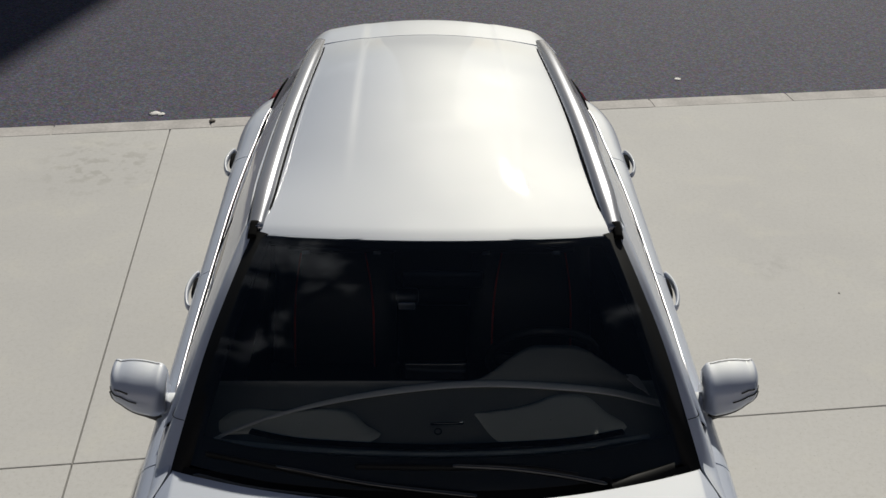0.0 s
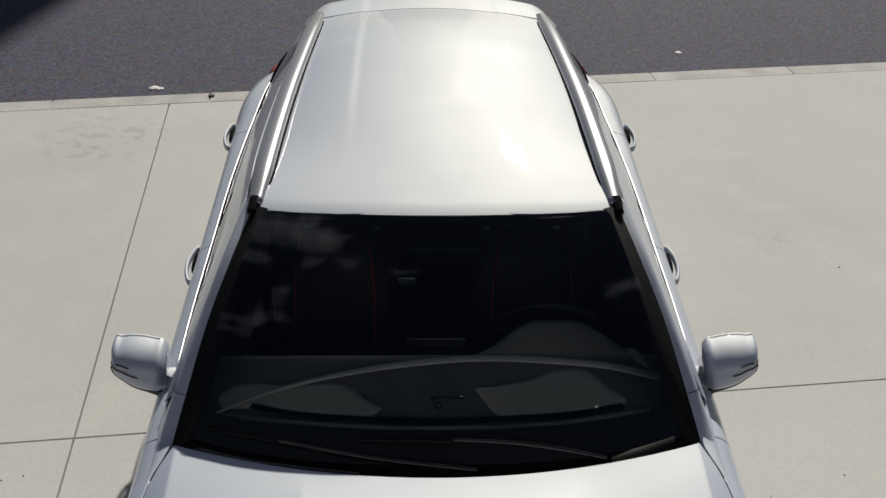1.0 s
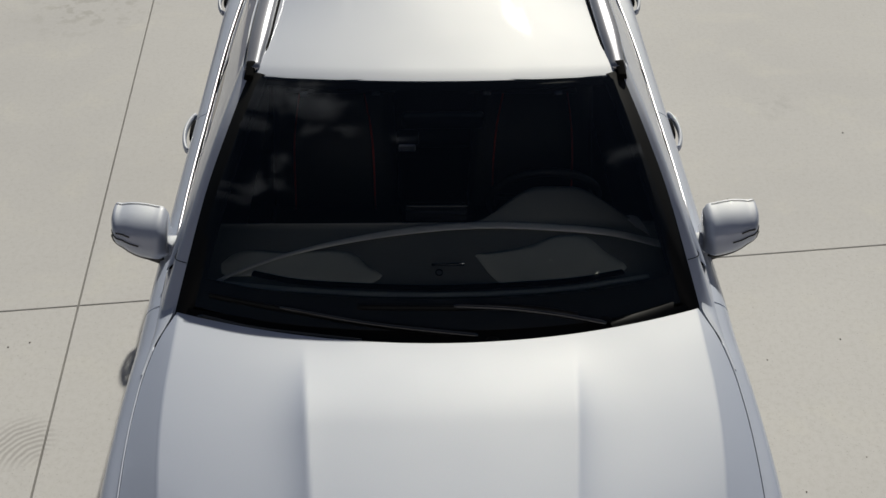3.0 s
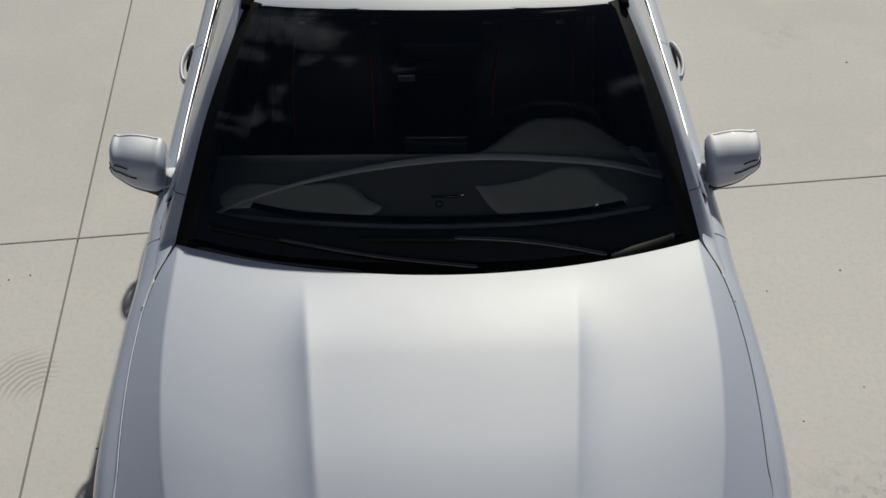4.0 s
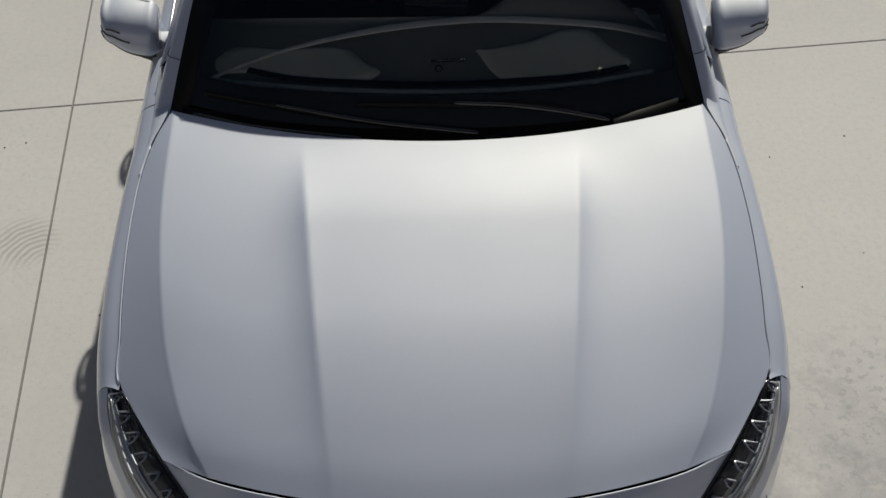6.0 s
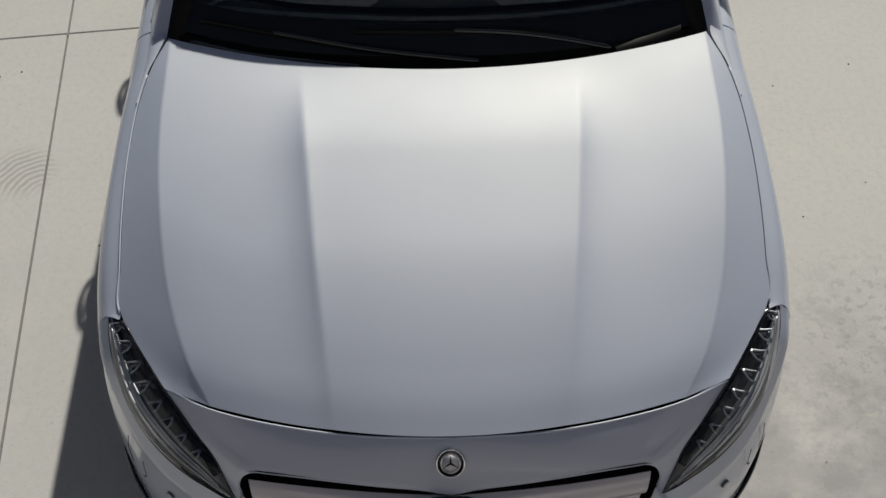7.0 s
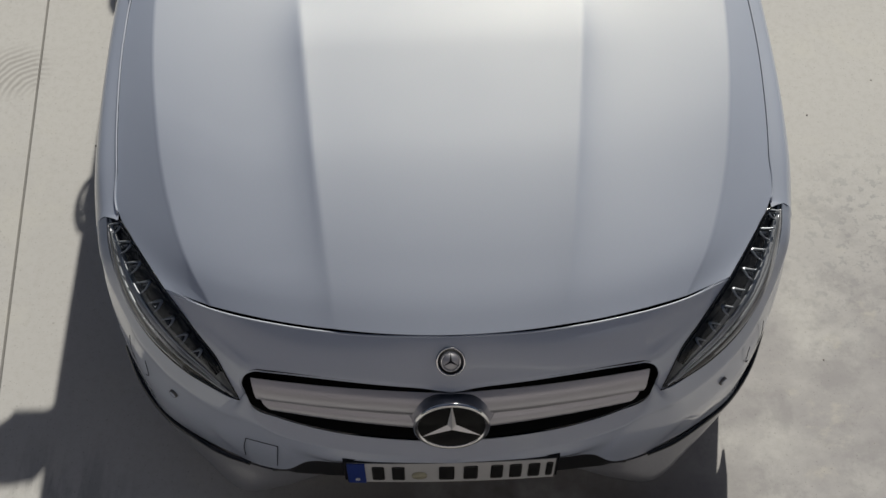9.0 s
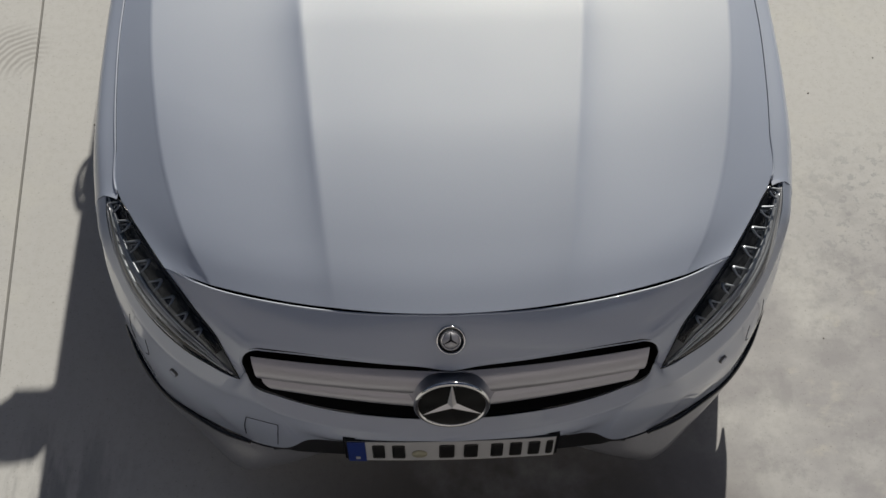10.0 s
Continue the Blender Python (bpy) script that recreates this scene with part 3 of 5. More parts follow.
def bumper_trim():
    t = np.linspace(0, 1, 50)
    path = along([(0.528, 0.113, 0.286), (0.598, 0.142, 0.281), (0.680, 0.194, 0.274), (0.772, 0.263, 0.277), (0.844, 0.355, 0.301), (0.885, 0.446, 0.341)], t) + np.array((0.002, -0.003, 0))
    w = 0.003 + 0.011 * smooth(0.2, 0.75, t)
    prof = np.stack([oval(0.007, k, 8) for k in w])
    pair("bumper_slit", sweep(path, prof), GLOSS_BLACK, car, "black slit along the bumper edge")
    # parking sensors
    for x, y, z in [(0.6928, 0.1980, 0.5405)]:
        bm = bmesh.new()
        bmesh.ops.create_cone(bm, cap_ends=True, segments=20, radius1=0.011, radius2=0.009, depth=0.012)
        bmesh.ops.transform(bm, verts=bm.verts, matrix=look((x, y - 0.001, z), (x - 0.6, y + 0.75, z - 0.1)))
        pair("parking_sensor", bm, PAINT, car)
        rim = bmesh.new()
        bmesh.ops.create_cone(rim, cap_ends=True, segments=20, radius1=0.0125, radius2=0.0118, depth=0.009)
        bmesh.ops.transform(rim, verts=rim.verts, matrix=look((x, y - 0.001, z), (x - 0.6, y + 0.75, z - 0.1)))
        pair("sensor_rim", rim, GROOVE, car)
    # lines of the covers let into the bumper
    tow = along([(-0.511, 0.0895, 0.498), (-0.526, 0.097, 0.43), (-0.532, 0.103, 0.36)], np.linspace(0, 1, 10))
    tow2 = along([(-0.4275, 0.0555, 0.521), (-0.438, 0.061, 0.44), (-0.448, 0.0715, 0.359)], np.linspace(0, 1, 10))
    tow3 = along([(-0.511, 0.0895, 0.498), (-0.47, 0.0715, 0.512), (-0.4275, 0.0555, 0.521)], np.linspace(0, 1, 10))
    for q in (tow, tow2, tow3):
        part("cover_joint", sweep(q, oval(0.0010, 0.0010, 6)), DARK, car)
    for s in (1, -1):
        ring = along([(0.7985, 0.319, 0.627), (0.8145, 0.324, 0.53), (0.8075, 0.312, 0.475), (0.7665, 0.2570, 0.523), (0.7590, 0.2600, 0.60)], np.linspace(0, 1, 20)) * (s, 1, 1)
        part("cover_joint", sweep(ring, oval(0.0009, 0.0009, 6)), DARK, car)


bumper_trim()


# grille
def grille():
    edge = NOSE_LOW + [B_TOP[4]] + B_TOP[3::-1]
    out = [(x, y + 0.006, z) for x, y, z in edge]
    t = np.linspace(0, 1, 120)
    ring = along(out, t)
    inner = ring + np.array((0, 0.07, 0))
    inner[:, 0] *= 0.955
    inner[:, 2] = 0.64 + (inner[:, 2] - 0.64) * 0.90
    p = between(ring, inner, 6)
    sheet("grille_surround", full(p.transpose(1, 0, 2)[:, ::-1].transpose(1, 0, 2)), INK, car, out=(0, -1, 0), thick=0.004, label="black grille surround")
    # dark mesh at the back of the grille
    s = np.linspace(-1, 1, 40)
    top = np.stack([0.50 * s, 0.165 + 0.07 * s**2, 0.775 + 0 * s], -1)
    low = np.stack([0.49 * s, 0.13 + 0.07 * s**2, 0.50 + 0 * s], -1)
    sheet("grille_mesh", between(top, low, 8), DARK, car, out=(0, -1, 0), thick=0.01)
    # two-step louvre on each side of the ornament
    u = np.linspace(0, 1, 40)
    lou = []
    lines = (((0.0, 0.086, 0.738), (0.474, 0.150, 0.713)), ((0.0, 0.066, 0.726), (0.470, 0.132, 0.700)), ((0.0, 0.050, 0.688), (0.460, 0.117, 0.664)), ((0.0, 0.054, 0.679), (0.456, 0.122, 0.658)),
             ((0.0, 0.044, 0.671), (0.450, 0.112, 0.650)), ((0.0, 0.034, 0.645), (0.430, 0.102, 0.634)), ((0.0, 0.069, 0.630), (0.426, 0.135, 0.624)))
    for a, b in lines:
        a, b = np.array(a), np.array(b)
        c = a + (b - a) * u[:, None]
        c[:, 1] -= 0.030 * (u * (1 - u))
        lou.append(c)
    fine = np.stack([along([q[j] for q in lou], np.linspace(0, 1, 24)) for j in range(len(u))], 1)
    both("louvre", fine, SATIN, car, out=(0, -1, 0.3), thick=0.008, label="satin silver grille louvre")
    # collar that carries the ornament
    ang = np.linspace(0, 2 * math.pi, 49)
    front = np.stack([0.085 * np.cos(ang), 0.033 + 0.17 * 0.085 * np.sin(ang), 0.675 + 0.98 * 0.085 * np.sin(ang)], -1)
    rear = np.stack([0.106 * np.sign(np.cos(ang)) * abs(np.cos(ang)) ** 0.6, 0.072 + 0.024 * np.sin(ang), 0.676 + 0.050 * np.sin(ang)], -1)
    rings = []
    for k in np.linspace(0, 1, 9):
        ring = front + (rear - front) * k
        ring[:, 0] = front[:, 0] + (rear[:, 0] - front[:, 0]) * k**2.2
        rings.append(ring)
    sheet("ornament_collar", np.array(rings), SATIN, car, out=(0, -1, 0), thick=0.003)


grille()


def star(radius, depth):
    """A raised three-pointed ornament in the xz plane, looking along -y."""
    bm = bmesh.new()
    tip = bm.verts.new((0, -depth, 0))
    ring = []
    for k in range(6):
        a = math.pi / 2 + k * math.pi / 3
        r = radius if k % 2 == 0 else radius * 0.145
        ring.append(bm.verts.new((r * math.cos(a), 0, r * math.sin(a))))
    for k in range(6):
        bm.faces.new((tip, ring[k], ring[(k + 1) % 6]))
    bm.faces.new(ring[::-1])
    return bm


def hoop(radius, tube, n=48):
    t = np.linspace(0, 2 * math.pi, n, endpoint=False)
    bm = bmesh.new()
    rings = []
    for a in t:
        rings.append([bm.verts.new(((radius + x) * math.cos(a), y, (radius + x) * math.sin(a))) for x, y in oval(tube, tube, 10)])
    for k in range(n):
        a, b = rings[k], rings[(k + 1) % n]
        for j in range(10):
            bm.faces.new((a[j], a[(j + 1) % 10], b[(j + 1) % 10], b[j]))
    return bm


def disc(radius, depth, n=40):
    bm = bmesh.new()
    bmesh.ops.create_cone(bm, cap_ends=True, segments=n, radius1=radius, radius2=radius, depth=depth)
    bmesh.ops.rotate(bm, verts=bm.verts, matrix=Matrix.Rotation(math.pi / 2, 3, "X"))
    return bm


def ornaments():
    m = pose(-0.001, 0.028, 0.682, -10.5)
    pieces = ((disc(0.086, 0.006), INK, "disc", ""), (hoop(0.084, 0.0062), CHROME, "ring", "chrome ring"), (star(0.083, 0.010), STAR, "star", "chrome three-pointed shape"))
    base = None
    for bm, mat, name, label in pieces:
        bmesh.ops.transform(bm, verts=bm.verts, matrix=m @ pose(0, -0.003 if name == "star" else 0, 0.004 if name == "star" else 0))
        ob = part("grille_ornament" if base is None else name, bm, mat, base or car, label or "round black and chrome grille ornament", shade=name != "star")
        base = base or ob
    m = pose(-0.0015, 0.1285, 0.8165, -50.5)
    base = None
    for bm, mat, name, label in ((disc(0.0325, 0.006), LAMP_DARK, "disc", ""), (disc(0.0235, 0.0022), SATIN, "disc", ""), (hoop(0.0315, 0.0022), CHROME, "ring", ""), (hoop(0.0215, 0.0012), CHROME, "ring", ""), (star(0.022, 0.003), LAMP_DARK, "star", "")):
        bmesh.ops.transform(bm, verts=bm.verts, matrix=m @ pose(0, (-0.0046 if name == "star" else -0.0035) if name != "disc" else (-0.0028 if mat is SATIN else 0), 0))
        ob = part("nose_badge" if base is None else name, bm, mat, base or car, label or ("small round chrome badge" if base is None else ""), shade=name != "star")
        base = base or ob


ornaments()


def number_plate():
    tilt = -3.0
    m = pose(0.0, 0.008, 0.456, tilt)

    def piece(name, x0, x1, z0, z1, y, mat, parent, bevel=0.0015, label=""):
        bm = block((x0, y, z0), (x1, y + 0.004, z1), bevel, 1)
        for v in bm.verts:
            v.co.y += 0.10 * v.co.x**2
        bmesh.ops.transform(bm, verts=bm.verts, matrix=m)
        return part(name, bm, mat, parent, label, shade=False)

    # the strip is cut in short lengths, so that it can follow the bumper's bow
    def bowed(name, half_w, half_h, y, mat, parent, label=""):
        x = np.linspace(-half_w, half_w, 24)
        top = np.stack([x, y + 0.10 * x**2, 0 * x + half_h], -1)
        low = top * (1, 1, -1)
        p = between(top, low, 3)
        p = np.array([[tuple(m @ Vector(q)) for q in row] for row in p])
        return sheet(name, p, mat, parent, out=(0, -1, 0), thick=0.006, label=label)

    bowed("plate_holder", 0.268, 0.060, 0.002, GLOSS_BLACK, car)
    plate = bowed("number_plate", 0.2615, 0.0555, -0.004, PLATE_INK, car, "white number plate with dark bars and blue strip")
    bowed("plate_face", 0.2585, 0.0530, -0.0055, PLATE_WHITE, plate)
    piece("blue_strip", -0.2585, -0.214, -0.053, 0.053, -0.0085, PLATE_BLUE, plate, 0.0005)
    piece("bar", -0.240, -0.229, -0.036, -0.024, -0.0105, PLATE_WHITE, plate, 0.0005)
    for x, w in ((-0.182, 0.040), (-0.132, 0.042), (-0.012, 0.050), (0.048, 0.046), (0.113, 0.040), (0.160, 0.040), (0.206, 0.038), (0.2445, 0.022)):
        piece("bar", x - 0.38 * w, x + 0.38 * w, -0.036, 0.036, -0.0080, PLATE_INK, plate, 0.004)
    bm = disc(0.019, 0.004, 24)
    bmesh.ops.transform(bm, verts=bm.verts, matrix=m @ pose(-0.080, -0.006, -0.012))
    part("seal", bm, PLATE_SEAL, plate)
    # dark recess of the lower air inlet
    x = np.linspace(-0.47, 0.47, 40)
    top = np.stack([x, 0.055 + 0.16 * x**2, 0.542 - 0.2 * np.maximum(abs(x) - 0.25, 0) + 0 * x], -1)
    low = np.stack([x, 0.06 + 0.13 * x**2, 0.28 + 0 * x], -1)
    sheet("air_inlet", between(top, low, 6), BLACK, car, out=(0, -1, 0), thick=0.01, label="black lower air inlet")


number_plate()

# headlights
LAMP_TOP = [(0.840, 0.567, 0.806), (0.808, 0.538, 0.812), (0.742, 0.440, 0.806), (0.673, 0.338, 0.799), (0.600, 0.248, 0.763), (0.552, 0.192, 0.735), (0.530, 0.155, 0.705), (0.503, 0.114, 0.670)]
LAMP_LOW = [(0.842, 0.562, 0.803), (0.838, 0.510, 0.785), (0.827, 0.462, 0.760), (0.800, 0.383, 0.727), (0.730, 0.278, 0.690), (0.640, 0.195, 0.668), (0.570, 0.150, 0.664), (0.505, 0.113, 0.667)]


def headlights():
    t = np.linspace(0, 1, 60)
    a, b = along(LAMP_TOP, t), along(LAMP_LOW, t)
    swell = np.sin(np.pi * t)[None, :, None]
    s = np.linspace(0, 1, 16)[:, None, None]
    lens = a[None] * (1 - s) + b[None] * s + 4 * s * (1 - s) * swell * np.array((0.012, -0.020, 0.020))
    bowl = lens - swell * np.sin(np.pi * s) * np.array((-0.008, -0.045, 0.050)) + np.array((0, 0.002, -0.004))
    for flip in (False, True):
        k = np.array((-1, 1, 1)) if flip else np.ones(3)
        lamp = sheet("headlight", bowl, LAMP_GREY, car, out=(0.3, -0.6, 0.7), thick=0.004, flip=flip, label="headlight with clear lens, reflectors and light strip")
        lens_ob = sheet("lens", lens, LENS, lamp, out=(0.3, -0.6, 0.7), thick=0, flip=flip)
        lens_ob.visible_shadow = False
        sheet("reflector_tray", bowl[1:7, :52] + np.array((0, -0.004, 0.005)), LAMP_DARK, lamp, out=(0.3, -0.6, 0.7), thick=0.002, flip=flip)
        # light strips sweeping along the middle from tip to tip
        for row, depth, j0, j1, wide, mat in ((8, 0.55, 1, 58, 0.0075, LAMP_WHITE), (10, 0.75, 4, 56, 0.0034, LAMP_CHROME), (7, 0.6, 6, 54, 0.0026, LAMP_CHROME), (13, 0.8, 2, 44, 0.0040, LAMP_WHITE)):
            q = (bowl[row] * (1 - depth) + lens[row] * depth)[j0:j1] * k
            part("light_strip", sweep(q, np.stack([oval(0.0012 + wide * math.sin(math.pi * w) ** 0.7, 0.003, 8) for w in np.linspace(0.04, 0.96, len(q))])), mat, lamp, "pale light strip" if mat is LAMP_WHITE else "")
        # row of V-shaped bright reflectors along the hood side, each with a clear facet between its arms
        for j in (5, 11, 17, 23, 29, 34, 39, 44):
            c = Vector((bowl[4, j] * 0.4 + lens[4, j] * 0.6) * k)
            d = Vector((bowl[4, j + 2] - bowl[4, j - 2]) * k).normalized()
            up = Vector((0.15 * k[0], -0.45, 0.85)).normalized()
            side = up.cross(d).normalized() * k[0]
            r = 0.027 * (1 - 0.012 * j) * min(1, 0.45 + j / 18)
            at = ((-0.95, 0.80, 0.05), (-0.45, -0.10, 0.0), (-0.10, -0.85, -0.05), (0.15, -0.80, 0.0), (0.55, 0.05, 0.05), (0.60, 0.85, 0.1))
            knots = np.array([tuple(c + d * (r * x) + side * (r * y) + up * (r * z)) for x, y, z in at])
            arms = np.stack([np.interp(np.linspace(0, 5, 22), range(6), knots[:, e]) for e in range(3)], -1)
            part("reflector", sweep(arms, np.stack([oval(0.0014 + 0.0028 * math.sin(math.pi * w), 0.0018, 6) for w in np.linspace(0.03, 0.97, 22)])), LAMP_CHROME, lamp)
            bm = bmesh.new()
            low = [bm.verts.new(c + d * (r * x) + side * (r * y) - up * 0.004) for x, y in ((-0.6, 0.6), (-0.1, -0.6), (0.5, -0.6), (0.25, 0.7))]
            peak = bm.verts.new(c + d * (0.05 * r) + up * 0.005)
            for e in range(4):
                bm.faces.new((low[e], low[(e + 1) % 4], peak))
            bm.faces.new(low[::-1])
            part("facet", bm, LAMP_TRAY, lamp, shade=False)
        # dark lower corner towards the inner tip
        sheet("lower_bezel", bowl[9:15, 34:58] + np.array((0, -0.003, 0.004)), LAMP_DARK, lamp, out=(0.3, -0.6, 0.7), thick=0.002, flip=flip)
        # dark rubber joint round the lens
        rim = np.concatenate([a, b[::-1][1:]], 0) * k
        part("seal", sweep(rim, oval(0.0017, 0.0017, 6), caps=False), GLOSS_BLACK, lamp)


headlights()

# ---- flanks ----
YS = [0.56, 0.68, 0.83, 1.05, 1.19, 1.30, 1.45, 1.75, 2.0, 2.5, 3.0, 3.5, 3.9, 4.15, 4.32]
TOP_X = [0.810, 0.823, 0.833, 0.836, 0.828, 0.812, 0.808, 0.822, 0.828, 0.828, 0.824, 0.800, 0.766, 0.730, 0.700]
TOP_Z = [0.815, 0.847, 0.879, 0.916, 0.937, 0.952, 0.968, 0.972, 0.975, 0.986, 1.000, 1.020, 1.040, 1.005, 0.975]
MAX_X = [0.888, 0.903, 0.908, 0.905, 0.901, 0.898, 0.898, 0.901, 0.903, 0.907, 0.910, 0.916, 0.908, 0.870, 0.800]
MAX_Z = [0.720, 0.740, 0.765, 0.785, 0.795, 0.802, 0.808, 0.810, 0.820, 0.835, 0.850, 0.865, 0.880, 0.890, 0.890]
FRONT_AXLE, REAR_AXLE, WHEEL_Z, ARCH = 0.885, 3.584, 0.345, 0.375


def flank_section(y, n):
    x0, z0, x1, z1 = (float(line(YS, k, y)[0]) for k in (TOP_X, TOP_Z, MAX_X, MAX_Z))
    inset = 0.003
    c = [(x0 + inset, y, z0), (x0 + 0.62 * (x1 - x0), y, z0 - 0.17 * (z0 - z1)), (x1 - 0.007, y, z1 + 0.42 * (z0 - z1)), (x1, y, z1), (x1 - 0.006, y, 0.60), (x1 - 0.022, y, 0.45), (x1 - 0.030, y, 0.36), (x1 - 0.045, y, 0.25)]
    dense = along(c, np.linspace(0, 1, 160))
    end = 0.25
    for a in (FRONT_AXLE, REAR_AXLE):
        if abs(y - a) < ARCH:
            end = max(end, WHEEL_Z + math.sqrt(ARCH**2 - (y - a) ** 2))
    s = np.linspace(0, 1, 160)
    stop = np.interp(-end, -dense[:, 2], s)
    return np.stack([np.interp(np.linspace(0, stop, n), s, dense[:, k]) for k in range(3)], -1)


def flank(y0, y1, n=40, m=40):
    ys = np.linspace(y0, y1, n)
    for a in (FRONT_AXLE - ARCH, FRONT_AXLE + ARCH, REAR_AXLE - ARCH, REAR_AXLE + ARCH):
        if y0 < a < y1:
            ys = np.sort(np.r_[ys, a - 0.0015, a + 0.0015])
    return np.stack([flank_section(y, m) for y in ys], 1)


both("front_fender", flank(0.558, 1.437), PAINT, car, label="silver front wing with flared arch")
# the wing runs out in a short tongue between hood and headlight
u = np.linspace(0, 1, 8)
tongue = between(along([(0.8125, 0.557, 0.8150), (0.829, 0.557, 0.8125), (0.846, 0.557, 0.8080)], u), along([(0.8125, 0.5405, 0.8125), (0.829, 0.549, 0.8110), (0.846, 0.5555, 0.8075)], u), 4)
both("wing_tongue", tongue, PAINT, car, out=(0, 0, 1), thick=0.003)
for mirror_side in (1, -1):
    edge = hermite(SHUT_AT, HOOD_SHUT, np.linspace(0.12, 0.83, 60)) + np.array((0.0036, 0, 0.0006))
    part("wing_edge", sweep(edge * (mirror_side, 1, 1), oval(0.0024, 0.0022, 8)), PAINT, car)
front_doors = both("front_door", flank(1.443, 2.497), PAINT, car, label="silver front door")
rear_doors = both("rear_door", flank(2.503, 3.437), PAINT, car, label="silver rear door")
both("rear_quarter", flank(3.443, 4.32, 50), PAINT, car, label="silver rear quarter panel")
both("flank_liner", flank(0.60, 4.30, 60) * (0.965, 1, 0.985), DARK, car)


def arch_trims():
    for a in (FRONT_AXLE, REAR_AXLE):
        t = np.linspace(0.02, math.pi - 0.02, 40)
        y = a + ARCH * np.cos(t)
        x = np.array([float(line(YS, MAX_X, k)[0]) for k in y]) - 0.030
        path = np.stack([x, y, WHEEL_Z + ARCH * np.sin(t)], -1)
        pair("arch_trim", sweep(path, oval(0.016, 0.012, 8), up=(1, 0, 0)), BLACK, car, "dark plastic arch trim")
    path = np.stack([np.full(30, 0.868), np.linspace(1.27, 3.2, 30), np.full(30, 0.245)], -1)
    pair("sill_trim", sweep(path, oval(0.03, 0.05, 12, 3.0)), BLACK, car)


arch_trims()


def wheels():
    for side in (1, -1):
        for y in (FRONT_AXLE, REAR_AXLE):
            hub = new("wheel")
            hub.parent = car
            hub.location = (side * 0.775, y, WHEEL_Z)
            prof = [(-0.105, 0.235), (-0.115, 0.29), (-0.105, 0.33), (-0.07, 0.345), (0.07, 0.345), (0.105, 0.33), (0.115, 0.29), (0.105, 0.235)]
            part("tyre", lathe([(side * x, r) for x, r in prof], 48), RUBBER, hub)
            part("rim", lathe([(side * x, r) for x, r in ((-0.105, 0.235), (0.105, 0.24), (0.10, 0.225), (0.02, 0.21), (0.02, 0.0))], 40), LAMP_DARK, hub)
            for k in range(5):
                b = block((0.03, -0.028, 0.02), (0.09, 0.028, 0.222), 0.012, 2)
                bmesh.ops.transform(b, verts=b.verts, matrix=Matrix.Rotation(k * math.tau / 5, 4, "X"))
                if side < 0:
                    for v in b.verts:
                        v.co.x = -v.co.x
                part("spoke", b, SATIN, hub)


wheels()
part("underbody", block((-0.80, 0.42, 0.20), (0.80, 4.15, 0.50), 0.05), DARK, car)
for y0, y1 in ((0.30, 0.44), (4.1, 4.25)):
    part("underbody_end", block((-0.66, y0, 0.22), (0.66, y1, 0.50), 0.03), DARK, car)

# ---- glasshouse ----
WS_TOP = [(0, 1.947, 1.434), (0.20, 1.955, 1.432), (0.40, 1.982, 1.424), (0.552, 2.022, 1.412)]
WS_LOW = [(0, 1.285, 0.992), (0.30, 1.305, 0.990), (0.55, 1.355, 0.984), (0.752, 1.432, 0.976)]


def windscreen_points(rows, cols, lift=0.0, a=0.0, b=1.0, c=0.0, d=1.0):
    t = np.linspace(c, d, cols)
    top, low = along(WS_TOP, t), along(WS_LOW, t)
    s = np.linspace(a, b, rows)[:, None, None]
    p = top[None] * (1 - s) + low[None] * s
    return p + 4 * s * (1 - s) * np.array((0, -0.030, 0.040)) + lift * np.array((0, -0.55, 0.83))


sheet("windscreen", full(windscreen_points(30, 30)), WINDSCREEN, car, thick=0, label="tinted curved windscreen")
sheet("windscreen_border", full(windscreen_points(6, 30, -0.006, 0.0, 0.045)), INK, car, thick=0.002)
sheet("windscreen_border", full(windscreen_points(12, 30, -0.006, 0.885, 1.0)), INK, car, thick=0.002)
both("windscreen_border", windscreen_points(30, 6, -0.005, 0.0, 1.0, 0.94, 1.0), INK, car, out=(0, -0.5, 0.8), thick=0.002)

# A-pillars: black inner strip and silver outer rail
PILLAR_IN = [(0.786, 1.335, 0.932), (0.774, 1.394, 0.974), (0.739, 1.536, 1.083), (0.696, 1.700, 1.205), (0.640, 1.868, 1.319), (0.586, 2.043, 1.412)]
PILLAR_MID = [(0.806, 1.340, 0.928), (0.798, 1.400, 0.962), (0.754, 1.553, 1.087), (0.707, 1.717, 1.202), (0.653, 1.882, 1.314), (0.600, 2.063, 1.407)]
PILLAR_OUT = [(0.832, 1.420, 0.920), (0.822, 1.50, 0.966), (0.775, 1.620, 1.078), (0.728, 1.760, 1.190), (0.676, 1.920, 1.300), (0.626, 2.110, 1.392)]


